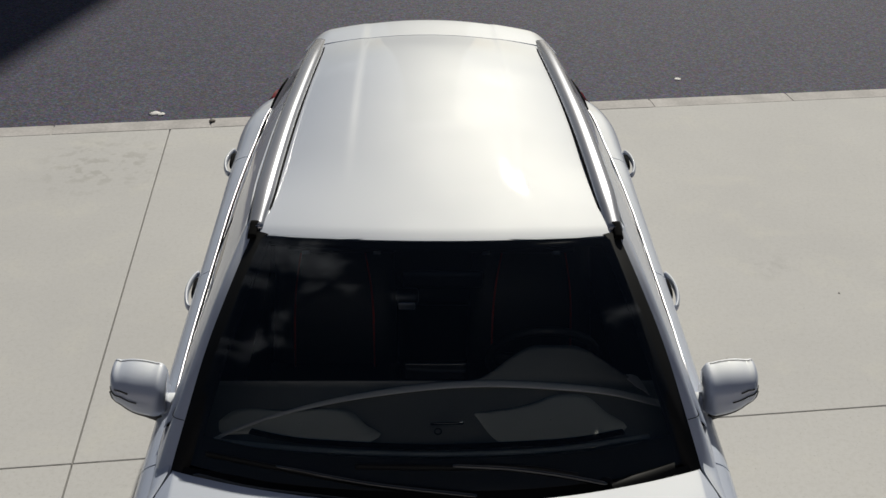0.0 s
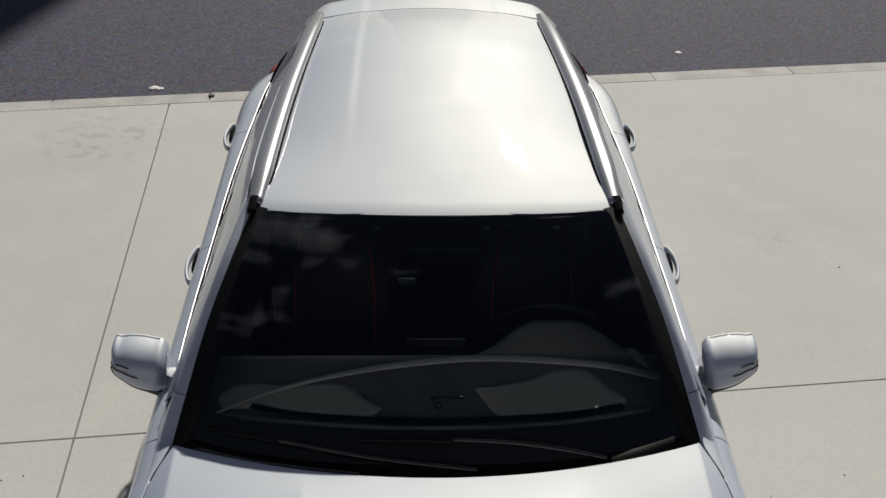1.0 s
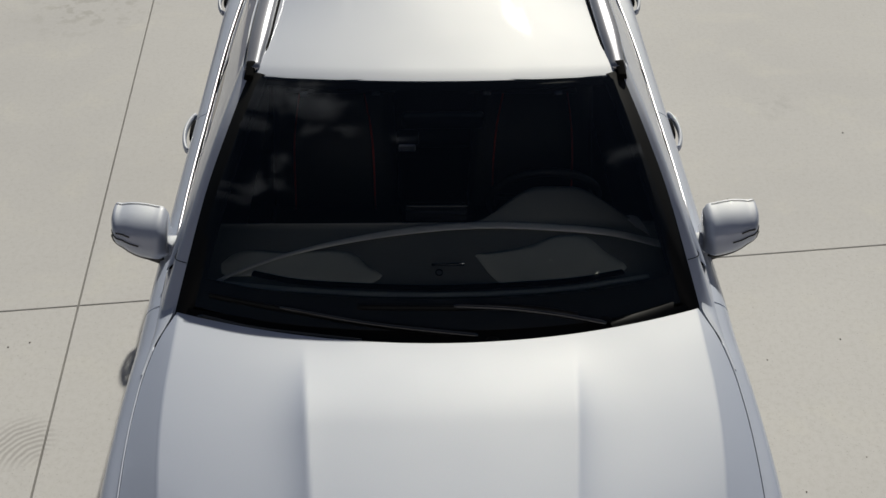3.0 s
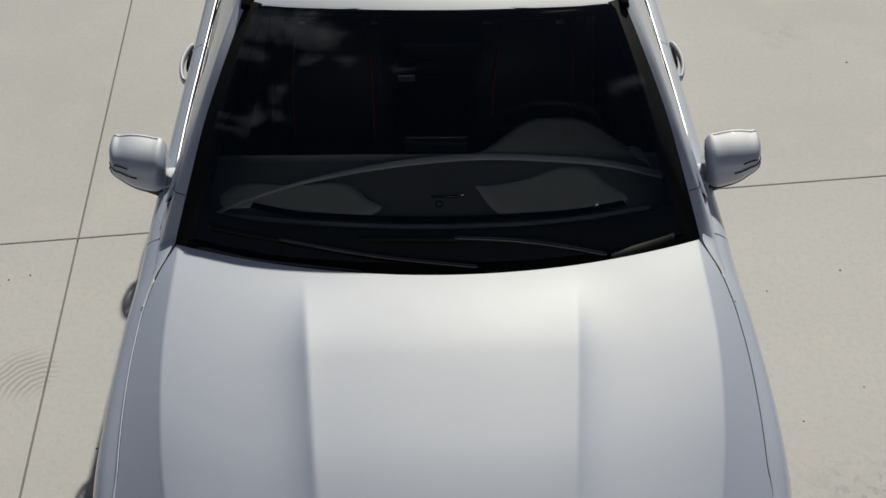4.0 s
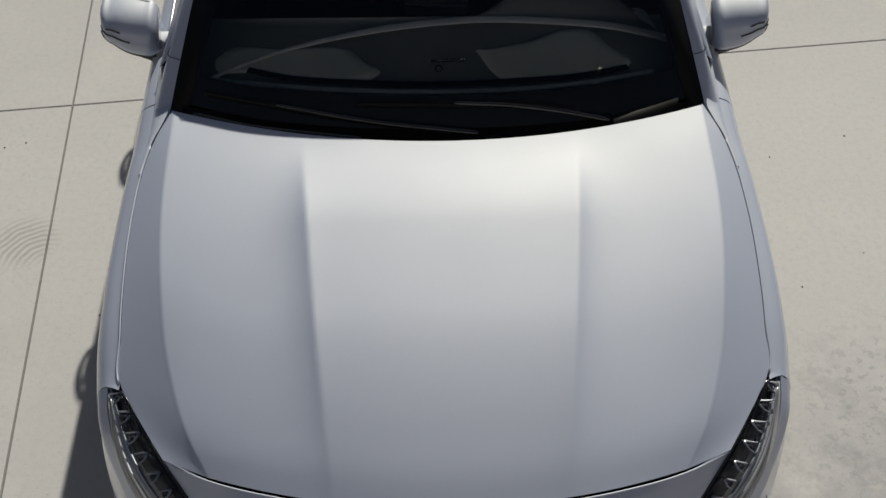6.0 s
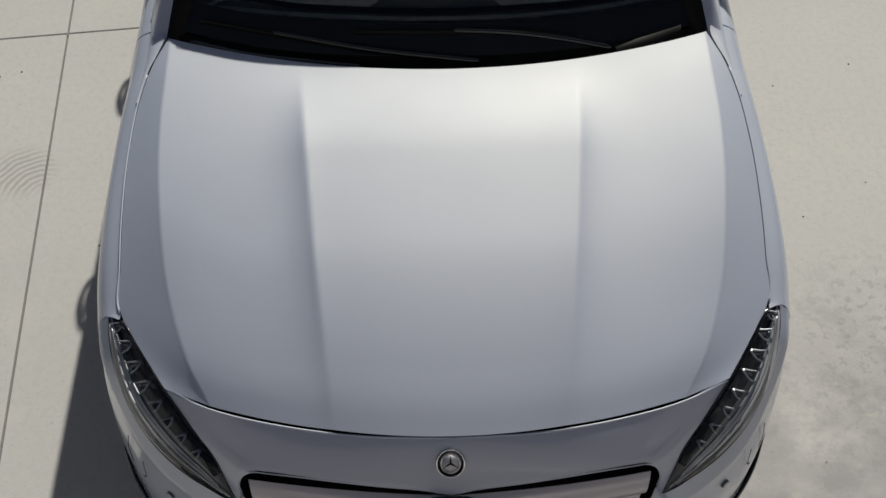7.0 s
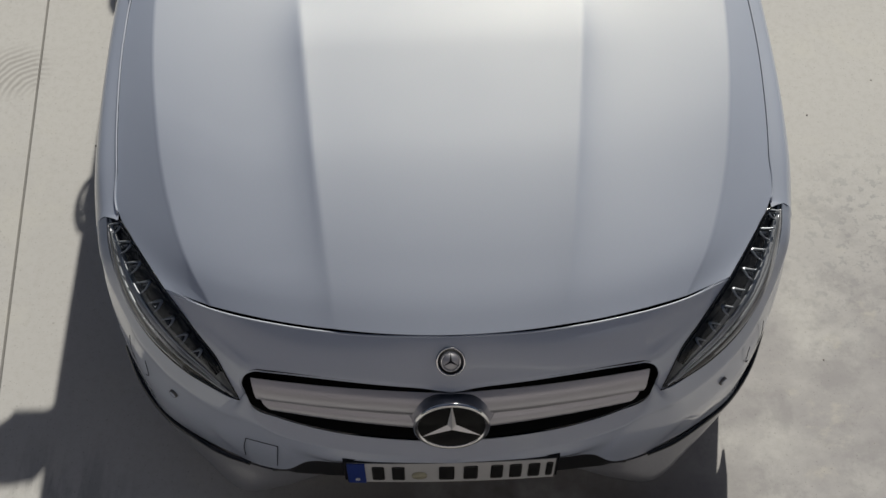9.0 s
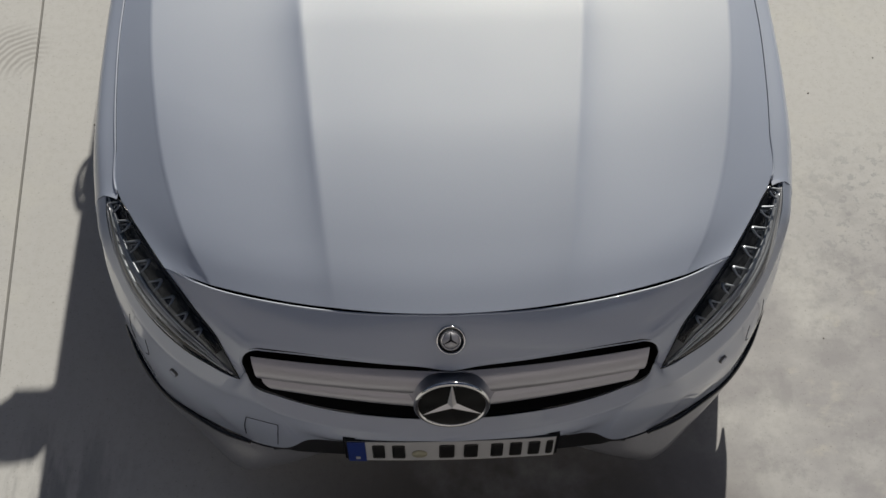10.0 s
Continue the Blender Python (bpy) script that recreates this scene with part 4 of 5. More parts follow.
def pillars():
    t = np.linspace(0, 1, 40)
    a, b, c = (along(k, t) for k in (PILLAR_IN, PILLAR_MID, PILLAR_OUT))
    g = windscreen_points(40, 2, -0.003, 0.0, 1.0, 0.955, 0.955)[::-1, 0]
    w = along([tuple(k) for k in g], t)
    strip = between(w, a, 8, 0.004, (0.3, -0.3, 0.8))
    both("pillar_strip", strip, INK, car, out=(0.2, -0.6, 0.7), thick=0.006, label="gloss black strip beside the windscreen")
    p = np.stack([along([a[j], b[j] + np.array((0.006, -0.004, 0.010)), c[j]], np.linspace(0, 1, 14)) for j in range(40)], 1)
    both("front_pillar", p, PAINT, car, out=(0.6, -0.4, 0.5), thick=0.006, label="silver windscreen pillar")
    # joint between the pillar and the wing
    for k in (1, -1):
        joint = (p[:, 10] + np.array((0.0012, -0.0008, 0.0016))) * (k, 1, 1)
        part("pillar_joint", sweep(joint, oval(0.0014, 0.0010, 6)), DARK, car)
    # top of the wing, running up into the pillar's foot
    t = np.linspace(0, 1, 40)
    inner = along([(0.8295, 1.175, 0.9365), (0.8105, 1.290, 0.9585), (0.790, 1.345, 0.971), (0.778, 1.392, 0.981), (0.790, 1.440, 0.992), (0.800, 1.500, 1.000), (0.800, 1.560, 1.008)], t)
    outer = along([(0.838, 1.175, 0.9335), (0.828, 1.290, 0.9475), (0.824, 1.345, 0.9575), (0.824, 1.400, 0.9630), (0.827, 1.460, 0.9665), (0.830, 1.520, 0.9695), (0.832, 1.580, 0.9715)], t)
    both("wing_top", between(inner, outer, 10, 0.004, (0.4, 0, 0.9)), PAINT, car, out=(0.3, 0, 1), thick=0.004)


pillars()

ROOF_MID_Y = [1.940, 2.10, 2.35, 2.70, 3.10, 3.50, 3.806]
ROOF_MID_Z = [1.440, 1.457, 1.476, 1.492, 1.494, 1.480, 1.459]
ROOF_CROWN = [0.0, 0.004, 0.015, 0.032, 0.040, 0.026, 0.0]


def roof_points(rows=60, cols=46):
    v, u = np.linspace(0, 1, rows), np.linspace(0, 1, cols)
    p = np.zeros((rows, cols, 3))
    for i, k in enumerate(v):
        half = 0.564 - 0.070 * smooth(0, 1, k) * 0.6 - 0.028 * k
        y_mid, y_side = 1.940 + (3.806 - 1.940) * k, 2.018 + (3.79 - 2.018) * k
        y = y_mid + (y_side - y_mid) * u**2
        x = half * u
        z = line(ROOF_MID_Y, ROOF_MID_Z, y_mid) - (0.026 + 0.022 * smooth(0.0, 0.3, k)) * u**2.0 - 0.001 * u**8
        z = z + line(ROOF_MID_Y, ROOF_CROWN, y_mid) * (1 - u**2)
        z = z - 0.0030 * (1 - smooth(0.280, 0.312, x)) * smooth(2.15, 2.9, y)
        z = z - 0.006 * (1 - smooth(0, 0.02, k))
        p[i] = np.stack([x, y, z], -1)
    return p


sheet("roof", full(roof_points()), PAINT, car, thick=0.006, label="silver roof with two shallow ridges")
sheet("roof_lining", full(roof_points(16, 12)) - np.array((0, 0, 0.03)), LEATHER, car, thick=0.006)


def spoiler():
    rows, cols = 34, 46
    u = np.linspace(0, 1.14, cols)
    p = np.zeros((rows, cols, 3))
    for i, k in enumerate(np.linspace(0, 1, rows)):
        # k up to 0.6 is the top, then the edge rolls over and down
        top = min(k / 0.6, 1)
        down = max((k - 0.6) / 0.4, 0)
        y_end = 4.066 - 0.03 * u**2 - 0.6 * np.maximum(u - 0.90, 0) ** 2
        y0 = 3.811 - 0.016 * u**2
        y = y0 + (y_end - y0) * top - 0.05 * down**2 + 0.012 * math.sin(math.pi * min(down * 2, 1)) * (down > 0)
        x = (0.497 + 0.012 * smooth(0.55, 1.1, u) - 0.008 * top) * u
        z = 1.459 - 0.008 * top - 0.006 * top**4 - 0.048 * u**2.0 - 1.1 * np.maximum(u - 0.95, 0) ** 2 * (0.5 + 0.5 * top) - 0.08 * down
        z = z - 0.0030 * (1 - smooth(0.280, 0.312, x)) * (1 - down)
        p[i] = np.stack([x, y, z], -1)
    sheet("roof_spoiler", full(p), PAINT, car, out=(0, 0.3, 1), thick=0.005, label="silver rear roof spoiler")
    # tailgate window and panel
    x = np.linspace(-1, 1, 40)
    top = np.stack([0.53 * x, 4.00 - 0.05 * x**2, 1.36 - 0.03 * x**2], -1)
    mid = np.stack([0.64 * x, 4.27 - 0.10 * x**2, 1.05 + 0 * x], -1)
    low = np.stack([0.66 * x, 4.37 - 0.12 * x**2, 0.62 + 0 * x], -1)
    sheet("rear_window", between(top, mid, 12, 0.02, (0, 1, 0.3)), SIDE_GLASS, car, out=(0, 1, 0.5), thick=0.004)
    sheet("tailgate", between(mid, low, 14, 0.03, (0, 1, 0)), PAINT, car, out=(0, 1, 0), thick=0.006)
    a = np.stack([0.80 * x, 4.395 - 0.11 * x**4, 0.61 + 0 * x], -1)
    b = np.stack([0.80 * x, 4.415 - 0.12 * x**4, 0.45 + 0 * x], -1)
    c = np.stack([0.78 * x, 4.36 - 0.12 * x**4, 0.27 + 0 * x], -1)
    sheet("rear_bumper", np.concatenate([between(a, b, 8), between(b, c, 8)[1:]]), PAINT, car, out=(0, 1, 0), thick=0.006)
    # tail lamps wrap round the rear corners
    t = np.linspace(0, 1, 16)
    ta = along([(0.58, 4.335, 0.99), (0.70, 4.325, 1.00), (0.778, 4.27, 1.000), (0.800, 4.17, 0.995)], t)
    tb = along([(0.58, 4.36, 0.84), (0.72, 4.345, 0.83), (0.806, 4.28, 0.86), (0.848, 4.18, 0.93)], t)
    both("tail_lamp", between(ta, tb, 8, 0.012, (0.5, 0.5, 0)), RED_LENS, car, out=(0.5, 1, 0), thick=0.03, label="red wrap-round tail lamp")
    # rear pillar skin between roof, tailgate and quarter panel
    pa = along([(0.490, 3.82, 1.398), (0.540, 4.00, 1.330), (0.600, 4.14, 1.20), (0.665, 4.26, 1.04)], t)
    pb = along([(0.560, 3.60, 1.385), (0.620, 3.75, 1.300), (0.690, 3.93, 1.17), (0.742, 4.10, 1.036)], t)
    both("rear_pillar", between(pb, pa, 10, 0.02, (0.7, 0.3, 0.3)), PAINT, car, out=(1, 0.4, 0.3), thick=0.006, label="broad silver rear pillar")


spoiler()

# side windows, waist chrome, cantrail and roof rails
CANT = [(0.626, 2.110, 1.392), (0.622, 2.40, 1.408), (0.612, 2.75, 1.414), (0.592, 3.15, 1.410), (0.560, 3.60, 1.388)]


def sides():
    t = np.linspace(0, 1, 50)
    top = along([(0.795, 1.565, 1.02), (0.715, 1.735, 1.192), (0.664, 1.895, 1.302), (0.618, 2.090, 1.392), (0.618, 2.40, 1.408), (0.609, 2.75, 1.412), (0.590, 3.15, 1.408), (0.560, 3.58, 1.388)], t)
    ys = np.linspace(1.53, 3.62, 50)
    waist = np.stack([line(YS, TOP_X, ys) - 0.006, ys, line(YS, TOP_Z, ys) + 0.004], -1)
    glass = between(top, waist, 14, 0.018, (1, 0, 0.2))
    for k0, k1, name in ((0, 23, "front_side_window"), (24, 44, "rear_side_window"), (44, 50, "quarter_window")):
        for o in both(name, glass[:, k0:k1], SIDE_GLASS, car, out=(1, 0, 0.2), thick=0, label="dark tinted side window"):
            o["label"] = "dark tinted side window"
    both("door_frame", glass[0:6, 0:45] + np.array((0.005, 0, 0.002)), PAINT, car, out=(1, 0, 0.2), thick=0.004, label="silver door window frame")
    both("middle_pillar", glass[:, 22:25] - np.array((0.003, 0, 0)), GLOSS_BLACK, car, out=(1, 0, 0.2), thick=0.004)
    ta = along([(0.572, 3.585, 1.384), (0.640, 3.80, 1.27), (0.745, 4.02, 1.055)], np.linspace(0, 1, 14))
    tb = np.stack([line(YS, TOP_X, k) - 0.006 for k in np.linspace(3.60, 4.03, 14)])
    q = np.linspace(3.60, 4.03, 14)
    tb = np.stack([tb[:, 0], q, line(YS, TOP_Z, q) + 0.004], -1)
    both("quarter_glass", between(ta, tb, 8, 0.008, (1, 0, 0)), GLOSS_BLACK, car, out=(1, 0, 0.2), thick=0.004, label="black rear quarter glass")
    # bright strip along the waist
    y = np.linspace(1.62, 3.93, 70)
    path = np.stack([line(YS, TOP_X, y) + 0.003, y, line(YS, TOP_Z, y) + 0.007], -1)
    pair("waist_strip", sweep(path, oval(0.0042, 0.0055, 10, 3.0)), SATIN, car, "polished bright strip along the window line")
    path = path + np.array((-0.013, 0, 0.002))
    pair("window_seal", sweep(path + np.array((-0.005, 0, 0.004)), np.stack([oval(0.005 + 0.007 * math.sin(math.pi * w) ** 2, 0.010, 8) for w in np.linspace(0, 1, 70)])), DARK, car)
    trim = along([(0.686, 4.000, 1.164), (0.706, 3.930, 1.142), (0.731, 3.890, 1.108), (0.754, 3.840, 1.078)], np.linspace(0, 1, 14))
    pair("quarter_trim", sweep(trim, np.stack([oval(0.006 + 0.012 * math.sin(math.pi * w), 0.006, 8) for w in np.linspace(0.05, 0.95, 14)])), DARK, car)
    # cantrail between window and roof
    a = along(CANT, t)
    b = np.stack([0.560 - 0.070 * smooth(0, 1, t) * 0.6 - 0.028 * t, 2.02 + (3.80 - 2.02) * t, line(ROOF_MID_Y, ROOF_MID_Z, 1.94 + 1.866 * t) - 0.040 - 0.018 * smooth(0, 0.3, t)], -1)
    both("cantrail", between(a, b, 8, 0.006, (0.5, 0, 0.8)), PAINT, car, out=(0.6, 0, 0.8), thick=0.006)
    # roof rail, thinning into the roof at both ends
    s = np.linspace(0, 1, 70)
    rail = along([(0.581, 2.050, 1.411), (0.576, 2.18, 1.431), (0.566, 2.50, 1.452), (0.554, 2.85, 1.458), (0.538, 3.20, 1.452), (0.522, 3.55, 1.436), (0.510, 3.86, 1.402)], s)
    size = 0.75 + 0.25 * np.minimum(smooth(0, 0.12, s), smooth(1.0, 0.86, s))
    prof = np.stack([oval(0.034 * k, 0.021 * k, 14, 2.4) for k in size])
    pair("roof_rail", sweep(rail, prof), RAIL, car, "polished aluminium roof rail")
    pair("rail_groove", sweep(rail + np.array((-0.033, 0.004, -0.006)), oval(0.006, 0.007, 8)), DARK, car)
    cap = along([(0.588, 2.012, 1.402), (0.586, 2.045, 1.414), (0.584, 2.075, 1.424)], np.linspace(0, 1, 8))
    pair("rail_cap", sweep(cap, oval(0.015, 0.011, 12, 3.0)), DARK, car, "black plastic rail end cap")


sides()


def door_handles():
    for doors, y0, y1 in ((front_doors, 2.345, 2.565), (rear_doors, 3.395, 3.605)):
        for door, k in zip(doors, (1, -1)):
            s = np.linspace(0, 1, 24)
            y = y0 + (y1 - y0) * s
            x = np.array([float(line(YS, MAX_X, q)[0]) for q in y]) - 0.012 + 0.026 * np.sin(np.pi * s) ** 0.6
            z = np.array([float(line(YS, MAX_Z, q)[0]) for q in y]) + 0.085 + 0.01 * s
            path = np.stack([k * x, y, z], -1)
            prof = np.stack([oval(0.008, 0.013 + 0.005 * math.sin(math.pi * w), 10) for w in s])
            part("handle", sweep(path, prof), PAINT, door, "silver pull handle")
            mid = (k * (float(line(YS, MAX_X, (y0 + y1) / 2)[0]) - 0.013), (y0 + y1) / 2 + 0.02, z[12] - 0.004)
            bm = bmesh.new()
            bmesh.ops.create_uvsphere(bm, u_segments=20, v_segments=12, radius=1)
            bmesh.ops.transform(bm, verts=bm.verts, matrix=Matrix.Translation(mid) @ Matrix.Diagonal((0.012, 0.07, 0.024, 1)))
            part("handle_recess", bm, DARK, door)


door_handles()


def door_mirrors():
    n = 26
    xs = 0.842 + (1.018 - 0.842) * (0.5 - 0.5 * np.cos(np.linspace(0, math.pi, n)))
    s = (xs - 0.842) / 0.176
    top = hermite([0, 0.06, 0.2, 0.8, 0.95, 1.0], [1.070, 1.085, 1.091, 1.096, 1.090, 1.066], s)[:, 0]
    low = hermite([0, 0.12, 0.40, 0.75, 0.93, 1.0], [0.968, 0.962, 0.969, 0.998, 1.024, 1.050], s)[:, 0]
    deep = hermite([0, 0.08, 0.3, 0.7, 0.92, 1.0], [0.078, 0.094, 0.102, 0.096, 0.070, 0.02], s)[:, 0]
    behind = hermite([0, 0.08, 0.3, 0.85, 0.96, 1.0], [0.05, 0.068, 0.076, 0.076, 0.06, 0.03], s)[:, 0]
    lean = 0.02 * s
    a = np.linspace(0, 2 * math.pi, 36, endpoint=False)

    def ring(i, grow=0.0, cut=None):
        zc, h = (top[i] + low[i]) / 2, (top[i] - low[i]) / 2
        o = oval(1.0, 1.0, 36, 2.5)
        y = 1.735 + lean[i] - np.where(o[:, 0] > 0, deep[i] * o[:, 0], behind[i] * o[:, 0] * np.where(o[:, 1] > 0.1, 0.35, 1.0 - 0.65 * smooth(-0.5, 0.1, o[:, 1]))) + 0.40 * (h + grow) * o[:, 1]
        return np.stack([np.full(36, xs[i]), y, zc + (h + grow) * o[:, 1]], -1)

    for k in (1, -1):
        bm = bmesh.new()
        rings = [[bm.verts.new(Vector(q * (k, 1, 1))) for q in ring(i)] for i in range(n)]
        for p, q in zip(rings, rings[1:]):
            for j in range(36):
                bm.faces.new((p[j], p[(j + 1) % 36], q[(j + 1) % 36], q[j]))
        bm.faces.new(rings[0])
        bm.faces.new(rings[-1][::-1])
        mirror = part("door_mirror", bm, PAINT, car, "silver door mirror with indicator slots")

        # lines and slots follow the front of the shell
        def on_shell(share, x0, x1, out=0.0015):
            q = []
            for x in np.linspace(x0, x1, 20):
                i = np.interp(x, xs, np.arange(n))
                z0, z1, d, e = (float(np.interp(x, xs, w)) for w in (low, top, deep, lean))
                f = share(x) if callable(share) else share
                w = abs(2 * f - 1)
                front = max(1 - w**2.5, 0) ** (1 / 2.5)
                q.append((k * x, 1.735 + e - d * front - out + 0.20 * (z1 - z0) * (2 * f - 1), z0 + (z1 - z0) * f))
            return np.array(q)

        part("indicator_slot", sweep(on_shell(0.64, 0.945, 0.988), oval(0.0020, 0.0030, 8)), GLOSS_BLACK, mirror)
        part("indicator_slot", sweep(on_shell(0.48, 0.918, 1.006), oval(0.0020, 0.0026, 8)), GLOSS_BLACK, mirror)
        seam = np.array([(ring(i)[9] + np.array((0, -0.0024, 0.0014))) * (k, 1, 1) for i in range(6, n - 5)])
        part("shell_joint", sweep(seam, oval(0.0010, 0.0008, 6)), DARK, mirror)
        part("lower_shell", sweep(on_shell(0.05, 0.855, 1.006, 0.0), np.stack([oval(0.012, 0.007, 10) for _ in range(20)])), BLACK, mirror, "black lower mirror shell")
        bm = block((0.866, 1.765, 0.985), (0.980, 1.790, 1.055), 0.003, 1)
        if k < 0:
            bm = mirrored(bm)
        part("mirror_glass", bm, CHROME, mirror)
        # foot: black arm below, painted wedge above
        arm = along([(k * 0.905, 1.700, 0.948), (k * 0.868, 1.700, 0.930), (k * 0.838, 1.690, 0.916), (k * 0.812, 1.68, 0.93)], np.linspace(0, 1, 12))
        part("mirror_arm", sweep(arm, oval(0.022, 0.013, 10)), BLACK, mirror, "black mirror arm")
        wedge = bmesh.new()
        low_pts = [(0.846, 1.662, 0.922), (0.872, 1.690, 0.945), (0.872, 1.735, 0.950), (0.820, 1.735, 0.950)]
        top_pts = [(0.828, 1.690, 0.990), (0.850, 1.700, 1.000), (0.850, 1.735, 1.000), (0.815, 1.735, 1.000)]
        lv = [wedge.verts.new((k * x, y, z)) for x, y, z in low_pts]
        tv = [wedge.verts.new((k * x, y, z)) for x, y, z in top_pts]
        wedge.faces.new(lv[::-1])
        wedge.faces.new(tv)
        for j in range(4):
            wedge.faces.new((lv[j], lv[(j + 1) % 4], tv[(j + 1) % 4], tv[j]))
        bmesh.ops.bevel(wedge, geom=wedge.edges[:], offset=0.003, segments=2, affect="EDGES", profile=0.5)
        part("mirror_foot", wedge, PAINT, mirror)


door_mirrors()


# cowl and wipers
def cowl():
    x = np.linspace(-0.76, 0.76, 50)
    rear = np.stack([x, 1.30 + 0.20 * x**2, 0.985 - 0.01 * x**2], -1)
    fore = np.stack([x, 1.19 + 0.25 * x**2, 0.945 - 0.0 * x], -1)
    sheet("cowl", between(rear, fore, 8, -0.006), COWL, car, thick=0.006, label="black plastic cowl under the windscreen")
    strip = along([(-0.700, 1.372, 0.984), (-0.55, 1.318, 0.986), (-0.36, 1.276, 0.990), (-0.22, 1.250, 0.992)], np.linspace(0, 1, 30))
    part("cowl_seal", sweep(strip, oval(0.010, 0.006, 8)), GLOSS_BLACK, car)

    def wiper(arm, blade, cap):
        a = along(arm, np.linspace(0, 1, 30))
        b = along(blade, np.linspace(0, 1, 40))
        w = part("wiper", sweep(a, np.stack([oval(0.0095 - 0.0035 * s, 0.006, 8, 3.0) for s in np.linspace(0, 1, 30)])), WIPER, car, "black wiper arm resting on the windscreen")
        part("blade", sweep(b, oval(0.007, 0.009, 8)), INK, w)
        bm = bmesh.new()
        bmesh.ops.create_uvsphere(bm, u_segments=16, v_segments=10, radius=1)
        bmesh.ops.transform(bm, verts=bm.verts, matrix=Matrix.Translation(cap) @ Matrix.Diagonal((0.020, 0.014, 0.007, 1)))
        part("pivot_cap", bm, INK, w)

    wiper([(0.482, 1.318, 0.991), (0.359, 1.323, 1.017), (0.218, 1.325, 1.040), (0.041, 1.327, 1.051)],
          [(0.398, 1.331, 1.011), (0.265, 1.332, 1.036), (0.041, 1.327, 1.044), (-0.089, 1.329, 1.045), (-0.234, 1.337, 1.041)], (0.482, 1.340, 0.984))
    wiper([(0.109, 1.268, 0.993), (0.022, 1.275, 0.999), (-0.191, 1.297, 1.013), (-0.459, 1.354, 1.027)],
          [(0.031, 1.272, 0.995), (-0.191, 1.298, 1.007), (-0.459, 1.355, 1.021), (-0.672, 1.425, 1.014)], (0.150, 1.255, 0.984))
    # dark flap in the corner by the driver's side
    flap = between(along([(0.49, 1.325, 0.992), (0.60, 1.36, 0.998), (0.692, 1.400, 0.998)], np.linspace(0, 1, 14)), along([(0.50, 1.300, 0.984), (0.60, 1.33, 0.984), (0.690, 1.372, 0.982)], np.linspace(0, 1, 14)), 4, 0.004)
    sheet("cowl_flap", flap, COWL, car, thick=0.004)


cowl()


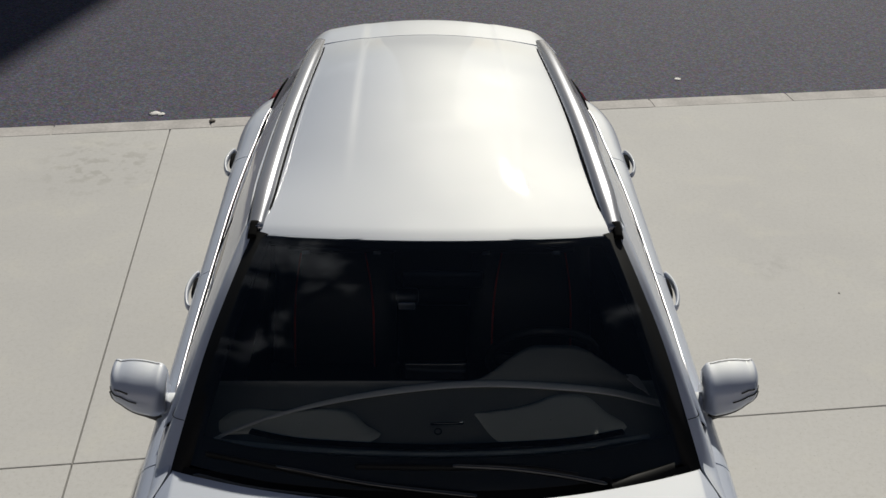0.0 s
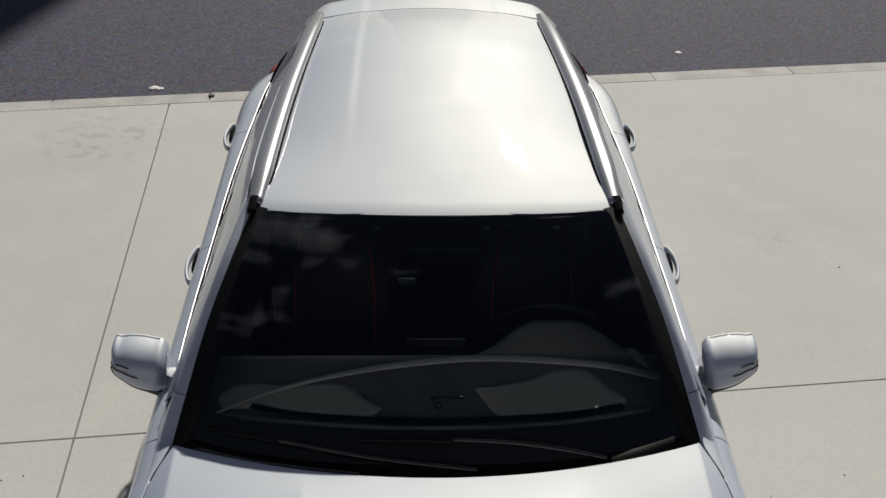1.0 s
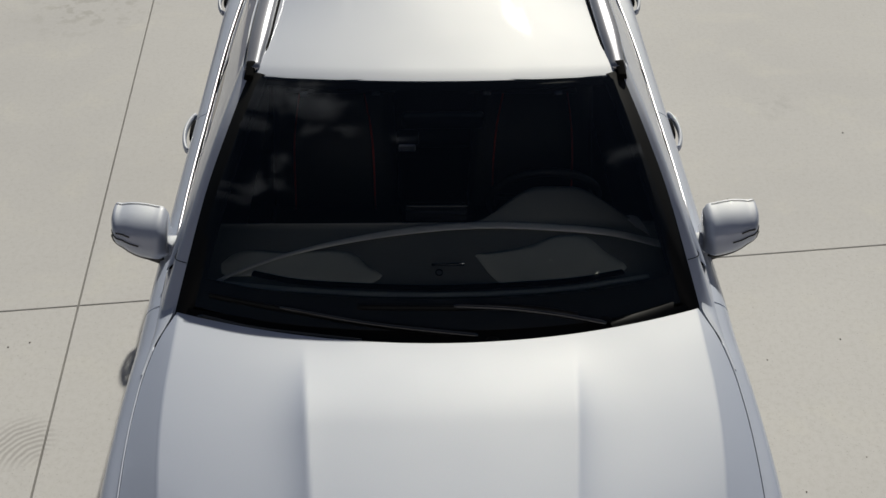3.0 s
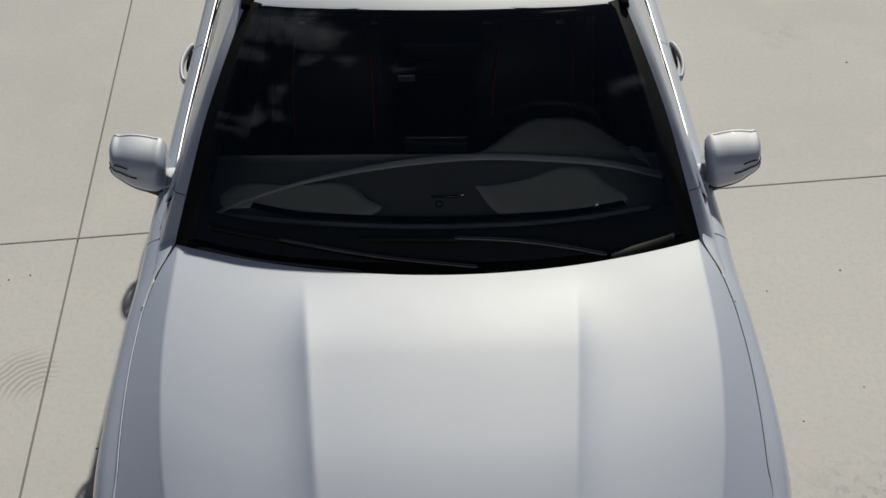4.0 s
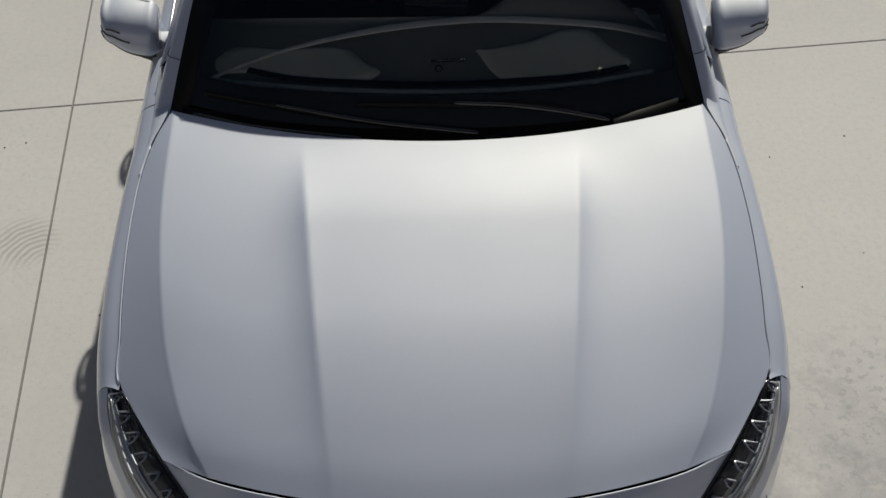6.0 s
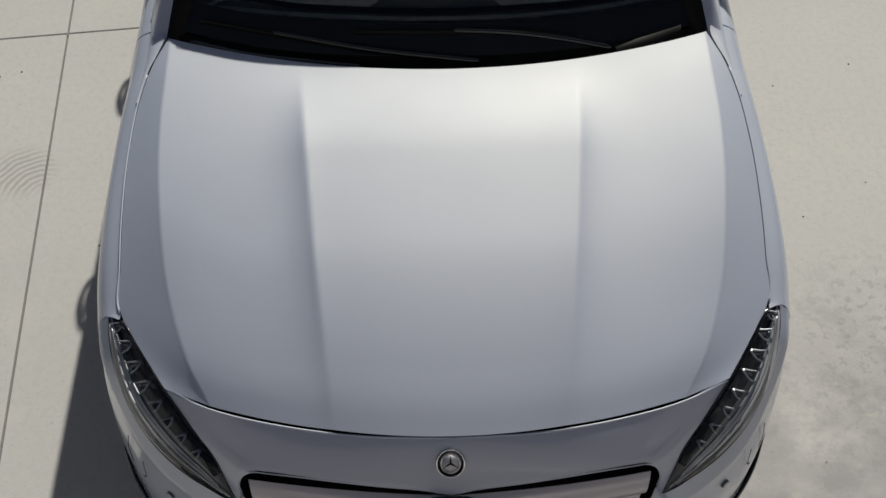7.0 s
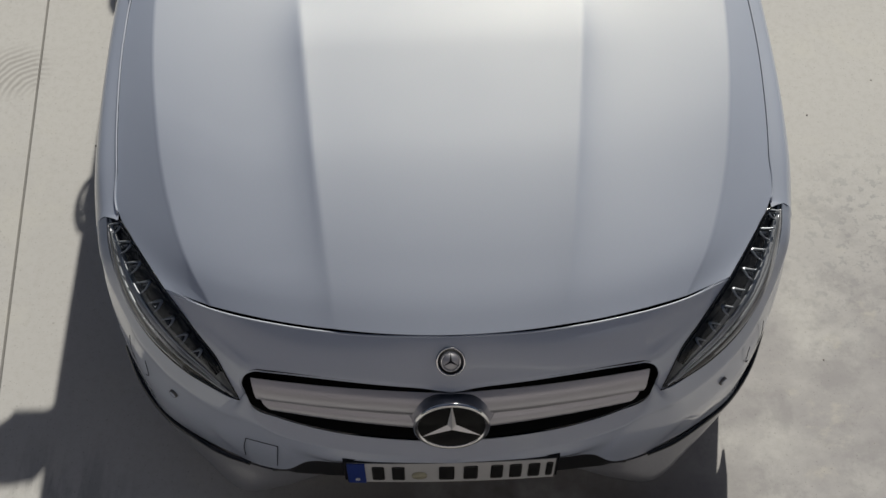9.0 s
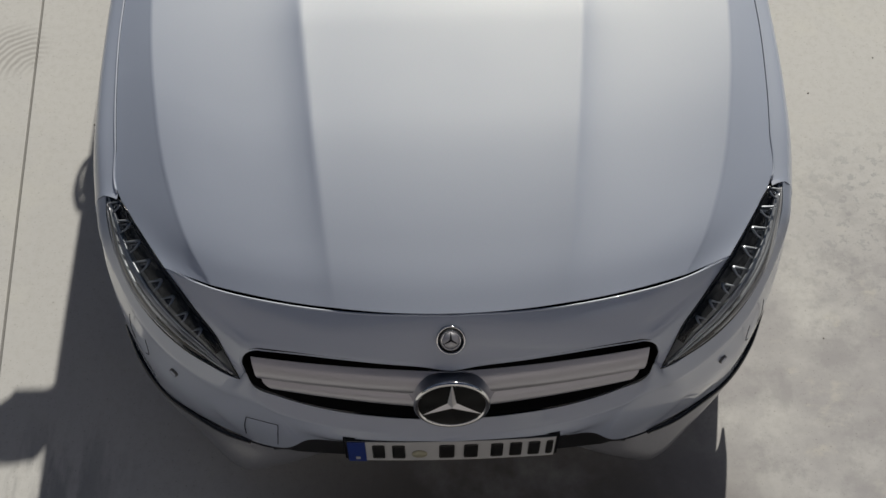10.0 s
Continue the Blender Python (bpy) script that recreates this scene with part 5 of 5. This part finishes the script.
# ---- cabin ----
def cabin():
    x = np.linspace(-0.72, 0.72, 70)

    def hump(c, w):
        return np.exp(-(((x - c) / w) ** 2))

    hood_rise = smooth(0.10, 0.34, x) * (1 - smooth(0.44, 0.68, x))
    fore = np.stack([x, 1.44 + 0.06 * (x / 0.7) ** 2, 0.978 + 0 * x], -1)
    edge = np.stack([x, 1.792 + 0 * x, 0.992 + 0 * x], -1)
    crown = np.stack([x, 1.80 + 0.115 * hood_rise, 0.992 + 0.062 * hood_rise], -1)
    drop = np.stack([x, 1.85 + 0.115 * hood_rise, 0.80 + 0 * x], -1)
    dash = sheet("dashboard", np.concatenate([between(fore, edge, 14, 0.004), between(edge, crown, 8, 0.006)[1:], between(crown, drop, 8)[1:]]), DASH, car, thick=0.01, label="dark moulded dashboard with pads paled for sheen")
    # pads, coloured paler in place of the sheen on dark plastic
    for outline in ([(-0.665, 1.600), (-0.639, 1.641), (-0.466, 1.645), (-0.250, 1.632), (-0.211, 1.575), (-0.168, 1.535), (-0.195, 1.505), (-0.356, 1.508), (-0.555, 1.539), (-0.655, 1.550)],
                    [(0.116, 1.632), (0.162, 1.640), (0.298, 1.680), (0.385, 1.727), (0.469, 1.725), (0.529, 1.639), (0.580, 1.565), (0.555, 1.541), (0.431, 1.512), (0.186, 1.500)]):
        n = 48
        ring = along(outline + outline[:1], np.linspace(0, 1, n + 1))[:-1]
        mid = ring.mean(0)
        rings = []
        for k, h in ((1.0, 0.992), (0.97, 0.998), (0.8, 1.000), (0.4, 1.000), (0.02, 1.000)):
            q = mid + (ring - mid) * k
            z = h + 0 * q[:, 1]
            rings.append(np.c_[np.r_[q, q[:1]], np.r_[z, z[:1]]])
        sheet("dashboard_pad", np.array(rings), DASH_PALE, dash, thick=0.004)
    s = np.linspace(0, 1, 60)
    # pale raised line painted in for a curved reflection in the windscreen
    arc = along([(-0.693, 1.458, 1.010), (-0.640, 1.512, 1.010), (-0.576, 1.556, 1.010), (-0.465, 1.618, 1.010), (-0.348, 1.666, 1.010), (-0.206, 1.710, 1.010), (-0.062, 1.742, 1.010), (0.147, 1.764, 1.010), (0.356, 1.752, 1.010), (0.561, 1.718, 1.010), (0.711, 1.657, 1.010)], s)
    part("pale_strip", sweep(arc, np.stack([oval(0.008 + 0.010 * smooth(0.1, 0.5, k), 0.003, 8) for k in s])), REFLECTION_LINE, dash, "thin pale curved line standing in for a windscreen reflection")
    slot_or_patch = along([(-0.560, 1.539, 1.004), (-0.453, 1.504, 1.004), (-0.256, 1.478, 1.004), (-0.004, 1.464, 1.004), (0.231, 1.476, 1.004), (0.429, 1.498, 1.004), (0.563, 1.533, 1.004)], s)
    part("demister_slot", sweep(slot_or_patch, oval(0.013, 0.004, 8)), DARK, dash)
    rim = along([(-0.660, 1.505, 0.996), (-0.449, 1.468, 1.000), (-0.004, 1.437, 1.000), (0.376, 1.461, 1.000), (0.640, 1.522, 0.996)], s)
    part("pale_strip", sweep(rim, oval(0.010, 0.005, 8)), DASH_PALE, dash)
    part("sensor_bar", sweep(along([(-0.02, 1.562, 1.012), (0.08, 1.564, 1.012)], np.linspace(0, 1, 6)), oval(0.004, 0.004, 8)), GLOSS_BLACK, dash)
    part("sensor_bar", sweep(along([(0.066, 1.566, 1.014), (0.082, 1.567, 1.014)], np.linspace(0, 1, 4)), oval(0.004, 0.004, 8)), CHROME, dash)
    h = hoop(0.010, 0.002, 24)
    bmesh.ops.transform(h, verts=h.verts, matrix=pose(0.003, 1.531, 1.008, -70))
    part("sensor_ring", h, GLOSS_BLACK, dash)
    # display
    part("display", block((-0.10, 1.80, 0.985), (0.10, 1.822, 1.062), 0.006), GLOSS_BLACK, dash, "black tablet-like display")
    # steering wheel on the driver's side
    w = hoop(0.185, 0.016, 48)
    m = pose(0.375, 2.05, 0.905, 25)
    bmesh.ops.transform(w, verts=w.verts, matrix=m)
    wheel = part("steering_wheel", w, LEATHER, car, "black leather steering wheel")
    b = block((-0.07, -0.02, -0.06), (0.07, 0.02, 0.05), 0.02)
    bmesh.ops.transform(b, verts=b.verts, matrix=m)
    part("hub", b, BLACK, wheel)
    for a in (0.15, math.pi - 0.15, -math.pi / 2):
        q = np.array([tuple(m @ Vector((r * math.cos(a), 0, r * math.sin(a)))) for r in (0.05, 0.11, 0.18)])
        part("spoke", sweep(q, oval(0.014, 0.008, 8)), BLACK, wheel)
    # front seats with red seams
    for c in (-0.37, 0.37):
        seat = part("seat", block((c - 0.25, 1.98, 0.48), (c + 0.25, 2.45, 0.66), 0.06, 4), LEATHER, car, "black leather sports seat with red seams")
        bm = block((-0.24, -0.06, 0), (0.24, 0.07, 0.62), 0.055, 4)
        for v in bm.verts:
            v.co.x *= 1 - 0.30 * max(v.co.z - 0.25, 0)
        bmesh.ops.transform(bm, verts=bm.verts, matrix=pose(c, 2.40, 0.60, -16))
        part("backrest", bm, LEATHER, seat)
        bm = block((-0.125, -0.045, 0.60), (0.125, 0.05, 0.76), 0.04, 4)
        bmesh.ops.transform(bm, verts=bm.verts, matrix=pose(c, 2.40, 0.60, -16))
        part("headrest", bm, LEATHER, seat)
        for s in (-1, 1):
            q = along([(c + s * 0.150, 2.335, 0.66), (c + s * 0.140, 2.42, 0.95), (c + s * 0.110, 2.475, 1.13)], np.linspace(0, 1, 20))
            part("seam", sweep(q, oval(0.004, 0.004, 6)), STITCH, seat)
    part("rear_bench", block((-0.62, 2.95, 0.50), (0.62, 3.55, 0.98), 0.08, 4), LEATHER, car, "black rear seat bench")
    # mirror and sensor box at the top of the windscreen
    part("sensor_box", block((-0.125, 1.80, 1.285), (-0.055, 1.86, 1.315), 0.01), BLACK, car)
    part("glint_plate", block((-0.118, 1.792, 1.272), (-0.066, 1.80, 1.296), 0.004), SATIN, car)
    bm = block((-0.13, -0.015, -0.035), (0.13, 0.015, 0.035), 0.014, 3)
    bmesh.ops.transform(bm, verts=bm.verts, matrix=pose(0.02, 1.93, 1.30, 20))
    part("inner_mirror", bm, BLACK, car)
    # sun visors; the white colour of the hinges stands in for small glints
    for c in (-0.300, 0.270):
        visor = part("sun_visor", block((c - 0.17, 1.965, 1.372), (c + 0.17, 2.11, 1.386), 0.006), LEATHER, car)
        for s in (-1, 1):
            part("hinge", block((c + s * 0.112 - 0.012, 1.955, 1.374), (c + s * 0.112 + 0.012, 1.966, 1.384), 0.003), PLATE_WHITE, visor)
    # door cards on both sides
    part("door_card", block((-0.75, 1.55, 0.50), (-0.735, 3.4, 0.94), 0.004), LEATHER, car)
    part("door_card", block((0.735, 1.55, 0.50), (0.75, 3.4, 0.94), 0.004), LEATHER, car)
    # white sheet standing in for a sunlit patch at the dashboard's driver side
    slot_or_patch = sheet("sunlit_patch", between(along([(0.605, 1.822, 1.000), (0.635, 1.825, 1.002), (0.655, 1.815, 1.000)], np.linspace(0, 1, 8)), along([(0.640, 1.765, 1.000), (0.660, 1.745, 1.000), (0.678, 1.722, 0.998)], np.linspace(0, 1, 8)), 4, 0.003), PLATE_WHITE, dash)


cabin()


# ---- small things on the ground ----
PALE_CHIP = grain(material("pale_chip", (0.62, 0.61, 0.60), 0.8), 60, 0.2, 0.2)
DARK_CHIP = grain(material("dark_chip", (0.13, 0.115, 0.10), 0.9), 60, 0.3, 0.2)


def chip(x, y, z, size, mat, name, label, seed, flat=0.25):
    rng = random.Random(seed)
    bm = bmesh.new()
    bmesh.ops.create_icosphere(bm, subdivisions=2, radius=size)
    for v in bm.verts:
        v.co *= 1 + rng.uniform(-0.28, 0.28)
        v.co.z *= flat
    bmesh.ops.transform(bm, verts=bm.verts, matrix=pose(x, y, z + size * flat * 0.6, 0, 0, rng.uniform(0, 360)))
    return tagged(part(name, bm, mat, None), label, name.replace("_", " "))


chip(-1.96, 6.36, -0.035, 0.040, PALE_CHIP, "scrap", "pale crumpled scrap lying on the asphalt", 1, 0.12)
chip(-1.91, 6.35, -0.035, 0.030, PALE_CHIP, "scrap", "pale crumpled scrap lying on the asphalt", 2, 0.12)
chip(1.985, 7.10, -0.035, 0.026, PALE_CHIP, "scrap", "small pale scrap lying on the asphalt", 3, 0.1)
chip(-1.50, 6.14, 0.002, 0.022, DARK_CHIP, "pebble", "dark chip lodged at a kerb joint", 4, 0.4)
for k, (x, y, s) in enumerate(((1.697, 2.30, 0.006), (-1.74, 2.293, 0.006), (-1.77, 2.26, 0.005), (-1.66, 2.32, 0.006), (1.60, 1.66, 0.004), (1.33, 1.50, 0.005), (2.20, 3.90, 0.007), (-1.20, 1.42, 0.006), (1.18, 0.52, 0.004), (1.45, 3.30, 0.006), (1.36, 2.18, 0.005))):
    chip(x, y, 0.0, 0.62 * s, DARK_CHIP, "pebble", "tiny dark pebble on the concrete", 20 + k, 0.5)
